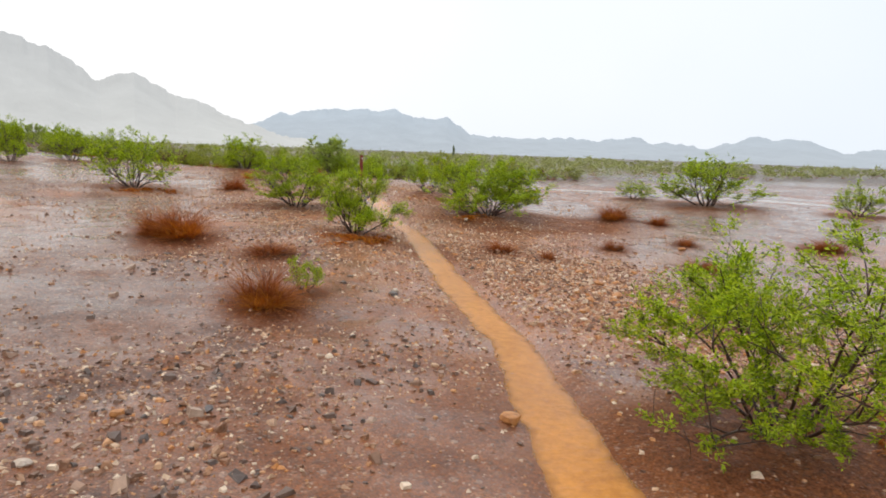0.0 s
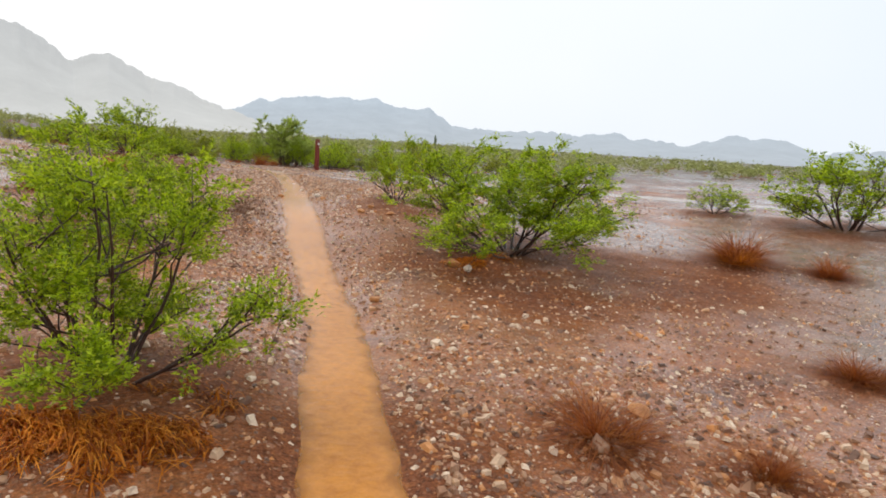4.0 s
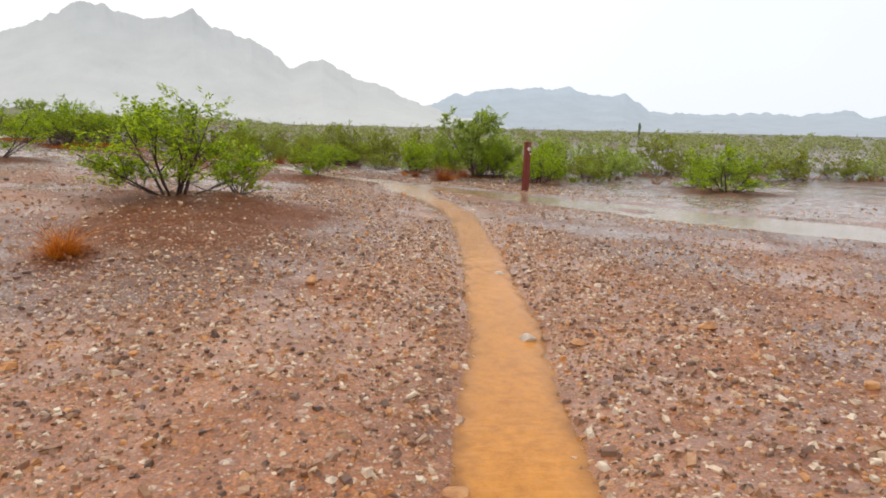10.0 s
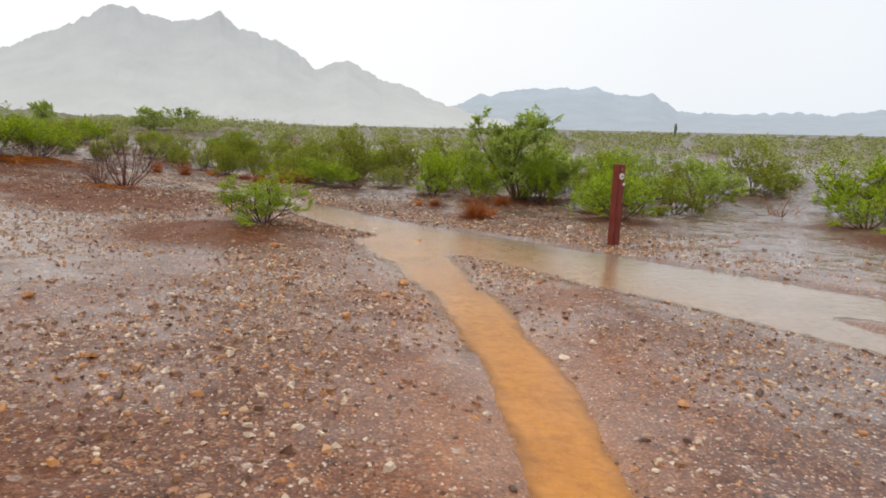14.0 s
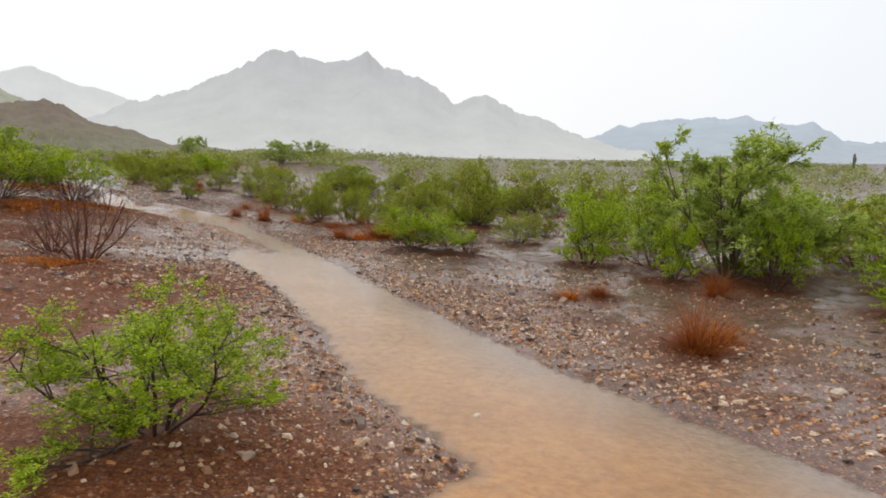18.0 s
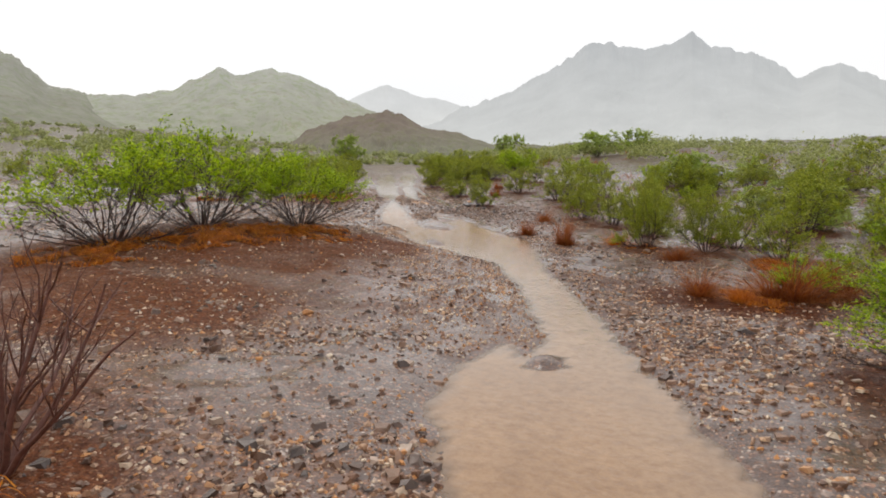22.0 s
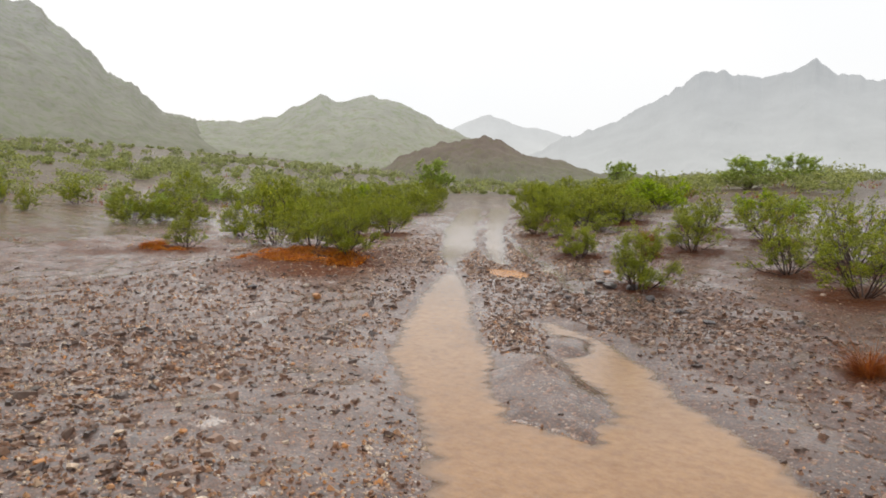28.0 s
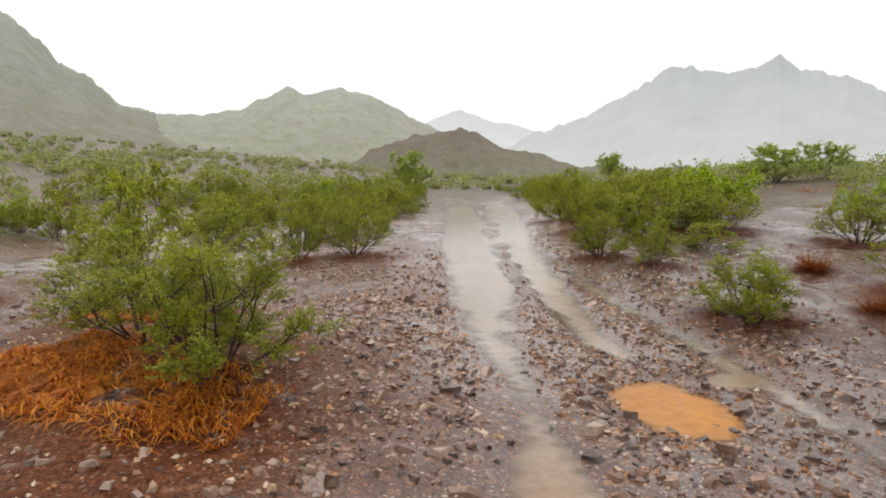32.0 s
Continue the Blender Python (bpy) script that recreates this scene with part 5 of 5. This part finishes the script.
def shrub_model(seed):
    """A shrub for the middle distance: a woody base and a ragged crown."""
    stem_meshes, (lv, lf), tips = grow_bush(seed, 10, (8, 80), 520, 12, 0.055, 0.04, 0.011, 1.8, 1.1)
    thing = new("desert_shrub")
    sv, sf = join_tubes(stem_meshes)
    hang("trunk", mesh_from("trunk", sv, sf, M_BARK), thing)
    hang("crown", mesh_from("crown", lv, lf, (M_LEAF_TREE, M_LEAF, M_LEAF_DULL)[seed % 3]), thing)
    return thing


def scrub_spots(seed, count, near_lo, near_hi, turn=(-105, 80), reach=240.0, bulge=1.7):
    """Places for scrub on the plain and the fan, clear of the trail, the post and the streams."""
    rng = np.random.default_rng(seed)
    d = 8 + reach * rng.uniform(0, 1, count * 14) ** bulge
    a = np.radians(rng.uniform(*turn, count * 14))
    x, y = 3 + d * np.sin(a), 26 + d * np.cos(a)
    near = np.full(x.shape, 1e9)
    for px, py in PATH_XY[::2]:
        near = np.minimum(near, np.hypot(px - x, py - y))
    open_flat = ((x > 6) & (y < 30) & (x < 21)) | ((x < -2) & (y < 44) & (x > -13))
    patchy = fractal(x, y, 0.09, 3, 66) > rng.uniform(0.25, 0.62, len(x))
    ok = (near > near_lo) & (near < near_hi) & ~open_flat & (stream_field(x, y) < -2.2) & patchy
    rows = []
    for px, py in zip(x[ok], y[ok]):
        if len(rows) >= count:
            break
        if any(math.hypot(px - r[0], py - r[1]) < (r[2] + 0.6) * 0.5 for r in rows[-150:]):
            continue
        w = rng.uniform(0.8, 2.2) * (1.2 if px > -12 else 0.85)
        rows.append((float(px), float(py), w, w * rng.uniform(0.42, 0.66)))
    return rows


SHRUBS = [shrub_model(k) for k in (51, 52, 53, 56)]
used = set()
# a thicket along the far bank of the wash and the track
rng_b = np.random.default_rng(70)
THICKET = []
for k in range(46):
    u, off = rng_b.uniform(0, 1), rng_b.uniform(1.2, 8.0)
    w = float(rng_b.uniform(1.1, 2.3))
    THICKET.append((float(6.6 - 10.0 * u + off * 0.87), float(40.5 + 16.5 * u + off * 0.5), w * 0.85, w * float(rng_b.uniform(0.30, 0.48))))
# shrubs spread over the stony fan on the hill side of the track
FAN = []
for k in range(90):
    x, y = float(rng_b.uniform(-26, -7.5)), float(rng_b.uniform(45.5, 72))
    if float(stream_field(np.array([x]), np.array([y]))[0]) < -1.6 and all(math.hypot(x - q[0], y - q[1]) > 0.9 for q in FAN):
        w = float(rng_b.uniform(0.9, 1.8))
        FAN.append((x, y, w, w * float(rng_b.uniform(0.5, 0.75))))
# shrubs that close in on both sides of the far track
for k in range(150):
    u, side = float(rng_b.uniform(0, 1)) ** 0.8, (1 if k % 3 else -1)
    off = (0.9 + 6.0 * float(rng_b.uniform(0, 1)) ** 1.5) if side > 0 else (1.4 + 5.0 * float(rng_b.uniform(0, 1)))
    cx, cy = (-6.3 - 18.3 * u, 49.5 + 29.0 * u) if side > 0 else (-9.0 - 17.0 * u, 51.5 + 26.5 * u)
    x, y = cx + side * off * 0.84, cy + side * off * 0.54
    if float(stream_field(np.array([x]), np.array([y]))[0]) < (-0.7 if y > 54 else -1.8):
        w = float(rng_b.uniform(0.9, 1.8)) * (0.7 if off < 2 else 1.0)
        FAN.append((x, y, w, w * float(rng_b.uniform(0.32, 0.52))))
for n, (x, y, w, h) in enumerate(scrub_spots(7, 110, 7.5, 19) + THICKET + FAN):
    model = SHRUBS[n % 4 if n < 110 else 2 + n % 2]
    ob = model if n < 4 else copy_thing(model, Matrix())
    ob.matrix_basis = pose(x, y, stand(x, y), 0, 0, 47 * n)
    ob.scale = (w / 1.8, w / 1.8, h / 1.1)
    tagged(ob, "green desert shrub among scattered scrub" if w > 1.2 else "small green desert shrub on stony ground", "shrub", "scrub beside the wash")

FAR = scrub_spots(99, 1900, 17, 400) + scrub_spots(98, 700, 17, 120, (-75, -5), 110.0, 1.2)
fx, fy = np.array([r[0] for r in FAR]), np.array([r[1] for r in FAR])
fz = ground_height(fx, fy)
rng_f = np.random.default_rng(3)
PLAIN, MIDDLE = [], []
for (x, y, w, h), z in zip(FAR, fz):
    d = math.hypot(x - 3, y - 26)
    k = int(np.clip(3600 / d, 24, 160))
    c = rng_f.normal(0, 1, (k, 3))
    c /= np.linalg.norm(c, axis=1)[:, None]
    c = c * rng_f.uniform(0.3, 1.0, (k, 1)) ** 0.5
    lump = 0.8 + 0.4 * np.sin(c[:, 0] * 5 + x) * np.sin(c[:, 1] * 5 + y) + 0.2 * np.sin(c[:, 2] * 9 + x)
    c = c * lump[:, None] * np.array([w / 2, w / 2, h * 0.46]) + np.array([x, y, z + h * 0.5])
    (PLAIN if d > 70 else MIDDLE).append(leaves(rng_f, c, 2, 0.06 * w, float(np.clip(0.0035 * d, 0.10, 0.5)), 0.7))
# both scrub meshes have the haze of distance in their leaf colour
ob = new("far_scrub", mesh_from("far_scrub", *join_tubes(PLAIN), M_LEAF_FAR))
tagged(ob, "haze-paled green desert scrub scattered across the distant plain", "scrub", kind="stuff")
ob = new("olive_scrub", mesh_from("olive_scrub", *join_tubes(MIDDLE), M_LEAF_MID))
tagged(ob, "haze-paled olive green desert scrub on the stony fan and flats", "scrub", kind="stuff")
# low russet growth between the shrubs
vs, fs, cnt = [], [], 0
DRY = np.array(scrub_spots(123, 1100, 8, 120))
for (x, y, w, h), z in zip(DRY, ground_height(DRY[:, 0], DRY[:, 1])):
    v, f = blades(rng_f, 26, w * 0.22, h * 0.55, w * 0.14, 0.012)
    v = v + np.array([x, y, z])
    vs.append(v)
    fs.append(f + cnt)
    cnt += len(v)
ob = new("dry_scrub", mesh_from("dry_scrub", np.concatenate(vs), np.concatenate(fs), M_RUSSET))
tagged(ob, "low russet dry growth between the shrubs", "dry scrub", kind="stuff")

# ---------------------------------------------------------------- loose rocks


def rock_mesh(seed, mat, flat=0.6, detail=2):
    rng = random.Random(seed)
    bm = bmesh.new()
    bmesh.ops.create_icosphere(bm, subdivisions=detail, radius=0.5)
    off = Vector((rng.uniform(-9, 9), rng.uniform(-9, 9), rng.uniform(-9, 9)))
    planes = [Vector((rng.gauss(0, 1), rng.gauss(0, 1), rng.gauss(0, 1))).normalized() for _ in range(11)]
    for v in bm.verts:
        for p in planes:
            over = v.co.dot(p) - 0.30
            if over > 0:
                v.co -= p * over * 0.85
        v.co *= 1 + 0.16 * noise.noise(v.co * 2.4 + off)
        v.co.z *= flat
    return bm_mesh("rock", bm, mat)


# x, y, size, look (0 orange, 1 pale, 2 dark), flatness
ROCKS = [
    (5.96, 10.41, 0.16, 0, 0), (6.05, 10.28, 0.12, 1, 1), (4.86, 9.62, 0.11, 0, 1), (6.45, 12.75, 0.15, 0, 2), (6.15, 13.0, 0.12, 0, 0), (6.4, 13.25, 0.11, 0, 1), (6.18, 14.7, 0.17, 1, 2), (5.75, 15.1, 0.14, 0, 1),
    (5.42, 17.73, 0.14, 0, 0), (2.0, 7.38, 0.15, 0, 1), (2.5, 5.54, 0.11, 1, 0), (5.12, 5.61, 0.15, 0, 2), (4.53, 5.06, 0.13, 0, 0), (4.76, 4.61, 0.13, 0, 1), (6.18, 5.05, 0.14, 0, 2), (4.07, 4.65, 0.11, 0, 1), (3.33, 15.45, 0.14, 0, 2), (6.0, 25.37, 0.22, 0, 1), (7.1, 23.92, 0.2, 0, 0), (6.92, 23.52, 0.14, 0, 2), (4.7, 23.0, 0.16, 0, 0), (4.75, 21.6, 0.12, 2, 2), (6.25, 24.0, 0.12, 0, 2), (6.6, 22.9, 0.14, 0, 1),
    (8.3, 26.5, 0.12, 0, 1), (9.6, 28.3, 0.13, 1, 0), (10.3, 28.2, 0.15, 1, 1), (9.9, 27.9, 0.10, 1, 2), (-1.98, 45.35, 0.24, 2, 0), (-1.75, 45.45, 0.2, 2, 1), (-2.2, 45.55, 0.16, 2, 2),
    (-1.3, 44.9, 0.14, 2, 1), (-0.9, 44.6, 0.12, 2, 0), (-0.5, 44.3, 0.15, 2, 2), (2.45, 33.5, 0.12, 0, 0), (0.05, 3.3, 0.10, 0, 1), (0.45, 3.2, 0.08, 2, 2), (-0.3, 2.9, 0.09, 1, 0),
    (-0.45, 3.3, 0.14, 0, 2), (1.95, 2.75, 0.16, 0, 1), (4.95, 5.1, 0.15, 0, 0), (5.35, 6.2, 0.14, 0, 1), (5.4, 5.6, 0.13, 0, 2), (5.3, 7.55, 0.17, 0, 0), (8.0, 6.0, 0.2, 0, 1), (8.3, 7.2, 0.16, 0, 2),
    (6.9, 18.2, 0.12, 1, 0), (6.55, 16.6, 0.12, 1, 1), (6.75, 16.4, 0.10, 0, 2), (7.6, 16.5, 0.14, 0, 0), (7.8, 15.6, 0.10, 0, 1), (6.1, 14.25, 0.12, 0, 1), 
    (7.75, 20.4, 0.14, 0, 1), (8.1, 21.4, 0.13, 0, 2), (9.9, 26.0, 0.14, 0, 0), (10.5, 26.2, 0.13, 0, 1), (3.0, 41.3, 0.16, 0, 2), (-4.3, 42.4, 0.11, 1, 0), (-3.8, 42.1, 0.13, 0, 1), (-4.6, 41.9, 0.14, 2, 2),
    (-3.0, 42.0, 0.10, 0, 0), (-2.1, 44.4, 0.09, 2, 1), (-2.5, 46.5, 0.13, 0, 2), (4.0, 27.6, 0.12, 1, 0), (7.2, 27.6, 0.12, 1, 2), (7.65, 26.6, 0.2, 0, 1), (8.1, 27.0, 0.15, 0, 0),
]
ROCK_MATS = [M_ROCK_ORANGE, M_ROCK_PALE, M_ROCK_DARK]
ROCK_WORDS = ["rough orange sandstone rock lying on wet gravel", "pale weathered rock lying on wet gravel", "dark wet rock beside the trail"]
ROCK_MESHES = [[rock_mesh(10 * k + j, mat, (0.55, 0.7, 0.45)[j]) for j in range(3)] for k, mat in enumerate(ROCK_MATS)]
for n, (x, y, s, kind, shape) in enumerate(ROCKS):
    ob = new("rock", ROCK_MESHES[kind][shape])
    s = s * (0.65 if 20 < y < 27.5 else 1.0)
    ob.matrix_basis = pose(x, y, stand(x, y) + s * 0.12, 0, 0, 77 * n)
    ob.scale = (s, s * (0.7 + 0.05 * (n % 7)), s)
    tagged(ob, ROCK_WORDS[kind], "rock", "loose rocks by the trail")

# ---------------------------------------------------------------- gravel


def pebble_block(x, y, z, size, rng):
    """Flattened angular pebbles, eight corners and six faces each."""
    n = len(x)
    corners = np.array([(-1, -1, -1), (1, -1, -1), (1, 1, -1), (-1, 1, -1), (-1, -1, 1), (1, -1, 1), (1, 1, 1), (-1, 1, 1)], float) * 0.5
    c = np.tile(corners, (n, 1, 1)) * np.array([1, 1, 1])
    c[:, 4:, :2] *= rng.uniform(0.35, 0.85, (n, 4, 1))
    c = c + rng.uniform(-0.16, 0.16, c.shape)
    s = np.stack([size * rng.uniform(0.75, 1.3, n), size * rng.uniform(0.5, 0.95, n), size * rng.uniform(0.28, 0.6, n)], -1)
    c = c * s[:, None]
    a, tilt = rng.uniform(0, 2 * math.pi, n), rng.normal(0, 0.25, n)
    ca, sa = np.cos(a)[:, None], np.sin(a)[:, None]
    cz = c[:, :, 2] + c[:, :, 0] * np.sin(tilt)[:, None]
    out = np.stack([c[:, :, 0] * ca - c[:, :, 1] * sa + x[:, None], c[:, :, 0] * sa + c[:, :, 1] * ca + y[:, None], cz + z[:, None] + size[:, None] * 0.1], -1)
    quads = np.array([(0, 3, 2, 1), (4, 5, 6, 7), (0, 1, 5, 4), (1, 2, 6, 5), (2, 3, 7, 6), (3, 0, 4, 7)])
    return out.reshape(-1, 3), (np.arange(n)[:, None, None] * 8 + quads[None]).reshape(-1, 4)


def pebble_spots(rng, count):
    """Places on the gravel within sight of the trail, thinner farther off, few in the water, most on the stony flats."""
    k = rng.integers(0, len(PATH_XY) - 1, count)
    u = rng.uniform(0, 1, count)[:, None]
    p = PATH_XY[k] * (1 - u) + PATH_XY[k + 1] * u
    p = p + rng.normal(0, 1, (count, 2)) * rng.choice([1.4, 2.8, 5.0], count, p=[0.36, 0.40, 0.24])[:, None]
    f = stream_field(p[:, 0], p[:, 1])
    dense = fractal(p[:, 0], p[:, 1], 0.55, 3, 5)
    field = np.exp(-((p[:, 0] - 5.0) ** 2 / 3.5 + (p[:, 1] - 5.5) ** 2 / 9.0))
    lit = mounds(p[:, 0], p[:, 1])[1]
    want = np.clip((dense - 0.36 + 0.14 * np.exp(-((p[:, 1] - 18.0) / 7.0) ** 2)) * 4.0, 0.10, 1) * np.clip(0.35 - f / 0.12, 0.02, 1) * (1 - 0.7 * lit) + field * np.clip(-f / 0.1, 0, 1)
    want = want * (1 - 0.75 * np.exp(-((p[:, 0] - 6.3) ** 2 + (p[:, 1] - 12.2) ** 2) / 3.0)) * (1 - 0.6 * np.exp(-((p[:, 0] - 1.0) ** 2 + (p[:, 1] - 2.0) ** 2) / 2.5))
    return p[rng.uniform(0, 1, count) < want]


def shard_block(x, y, z, size, rng):
    """Small chips of stone: four-sided points with a crooked top."""
    n = len(x)
    a = rng.uniform(0, 2 * math.pi, n)
    ring = a[:, None] + np.arange(4)[None] * math.pi / 2 + rng.uniform(-0.4, 0.4, (n, 4))
    r = size[:, None] * rng.uniform(0.35, 0.7, (n, 4))
    bx, by = x[:, None] + r * np.cos(ring), y[:, None] + r * np.sin(ring)
    bz = np.repeat((z - size * 0.12)[:, None], 4, 1)
    top = np.stack([x + rng.normal(0, 0.15, n) * size, y + rng.normal(0, 0.15, n) * size, z + size * rng.uniform(0.18, 0.45, n)], -1)
    verts = np.concatenate([np.stack([bx, by, bz], -1), top[:, None]], 1).reshape(-1, 3)
    tris = np.array([(0, 1, 4), (1, 2, 4), (2, 3, 4), (3, 0, 4)])
    return verts, (np.arange(n)[:, None, None] * 5 + tris[None]).reshape(-1, 3)


rng_p = np.random.default_rng(17)
spots = pebble_spots(rng_p, 125000)
stony = np.stack([rng_p.normal(4.9, 0.85, 7000), rng_p.normal(4.9, 1.8, 7000)], -1)
stony = stony[stream_field(stony[:, 0], stony[:, 1]) < -0.12]
# the gravel bank on the far side of the wash
along = resample([q for q in WASH if 25.0 < q[1] < 38.0], 0.1)[rng_p.integers(0, 120, 9000)]
off = 0.5 + np.abs(rng_p.normal(0, 1.3, 9000))
bank = np.stack([along[:, 0] + 0.87 * off, along[:, 1] + 0.5 * off], -1)
bank = bank[(stream_field(bank[:, 0], bank[:, 1]) < -0.1) & (mounds(bank[:, 0], bank[:, 1])[1] < 0.7)]
spots = np.concatenate([spots, bank, stony])
size = np.clip(rng_p.lognormal(math.log(0.021), 0.42, len(spots)), 0.011, 0.055) * np.r_[np.ones(len(spots) - len(stony)), np.full(len(stony), 1.3)] * np.clip(1.15 - (spots[:, 1] - 24) / 30, 0.7, 1)
v, f = pebble_block(spots[:, 0], spots[:, 1], ground_height(spots[:, 0], spots[:, 1]), size, rng_p)
tagged(new("gravel", mesh_from("gravel", v, f, M_PEBBLE)), "loose angular wet pebbles, grey, brown, orange and white", "gravel", kind="stuff")
spots = pebble_spots(rng_p, 330000)
size = np.clip(rng_p.lognormal(math.log(0.020), 0.42, len(spots)), 0.009, 0.05)
v, f = shard_block(spots[:, 0], spots[:, 1], ground_height(spots[:, 0], spots[:, 1]), size, rng_p)
tagged(new("stone_chips", mesh_from("stone_chips", v, f, M_PEBBLE)), "small wet stone chips scattered over the soil", "gravel", kind="stuff")

clod_mat, cnt_, cb_ = material("dark_wet_clods", 0.32, 0.45)
cn_ = noise_tex(cnt_, 26.0, 4, 0.7)
cc_ = ramp(cnt_, island(cnt_), [(0.0, (0.06, 0.038, 0.03)), (0.35, (0.13, 0.074, 0.05)), (0.65, (0.22, 0.115, 0.066)), (0.85, (0.31, 0.18, 0.115)), (1.0, (0.42, 0.30, 0.22))])
cnt_.links.new(mixrgb(cnt_, 0.6, cc_, ramp(cnt_, cn_, [(0.3, 0.6), (0.7, 1.4)]), "MULTIPLY"), cb_.inputs["Base Color"])
bump(cnt_, cb_, cn_, 0.5, 0.012)
spots = pebble_spots(rng_p, 190000)
seep = np.min([np.hypot(spots[:, 0] - q[0], spots[:, 1] - q[1]) for q in SEEP], axis=0)
share = np.maximum(np.clip((spots[:, 1] - 26) / 6, 0, 1), 0.5 * np.clip((9 - spots[:, 1]) / 3, 0, 1) * np.clip((2.8 - spots[:, 0]) / 1.5, 0, 1))
spots = spots[(seep > 0.7) & (rng_p.uniform(0, 1, len(spots)) < share)]
rubble = np.stack([rng_p.normal(-0.7, 0.75, 2600), rng_p.normal(44.2, 0.8, 2600)], -1)
rubble = np.concatenate([rubble, np.stack([rng_p.normal(-2.6, 2.0, 9000), rng_p.normal(43.6, 2.0, 9000)], -1)])
rubble = rubble[mounds(rubble[:, 0], rubble[:, 1])[1] < 0.6]
rubble = rubble[stream_field(rubble[:, 0], rubble[:, 1]) < -0.15]
spots = np.concatenate([spots, rubble])
size = np.clip(rng_p.lognormal(math.log(0.028), 0.5, len(spots)), 0.012, 0.10) * np.r_[np.ones(len(spots) - len(rubble)), np.full(len(rubble), 0.95)]
v, f = pebble_block(spots[:, 0], spots[:, 1], ground_height(spots[:, 0], spots[:, 1]) - size * 0.12, size, rng_p)
tagged(new("mud_clods", mesh_from("mud_clods", v, f, clod_mat)), "dark wet clods of gravel and mud beside the wash", "clods", kind="stuff")

STONE_MESHES = [rock_mesh(300 + k, M_STONE, 0.42 + 0.05 * (k % 4), 1) for k in range(8)]
for me in STONE_MESHES:
    me.name = "stone"
rng_s = np.random.default_rng(44)
near_spots = pebble_spots(rng_s, 2600)
d_near = np.array([np.hypot(PATH_XY[:, 0] - q[0], PATH_XY[:, 1] - q[1]).min() for q in near_spots])
near_spots = near_spots[(d_near > 0.5) & (d_near < 3.2)][:280]
nz = ground_height(near_spots[:, 0], near_spots[:, 1])
for n, (q, z0) in enumerate(zip(near_spots, nz)):
    ob = new("stone", STONE_MESHES[n % 8])
    s = float(rng_s.uniform(0.032, 0.068))
    ob.matrix_basis = pose(float(q[0]), float(q[1]), float(z0) + 0.006, 0, 0, float(rng_s.uniform(0, 360)))
    ob.scale = (s, s, s)
    ob.parent = GROUND
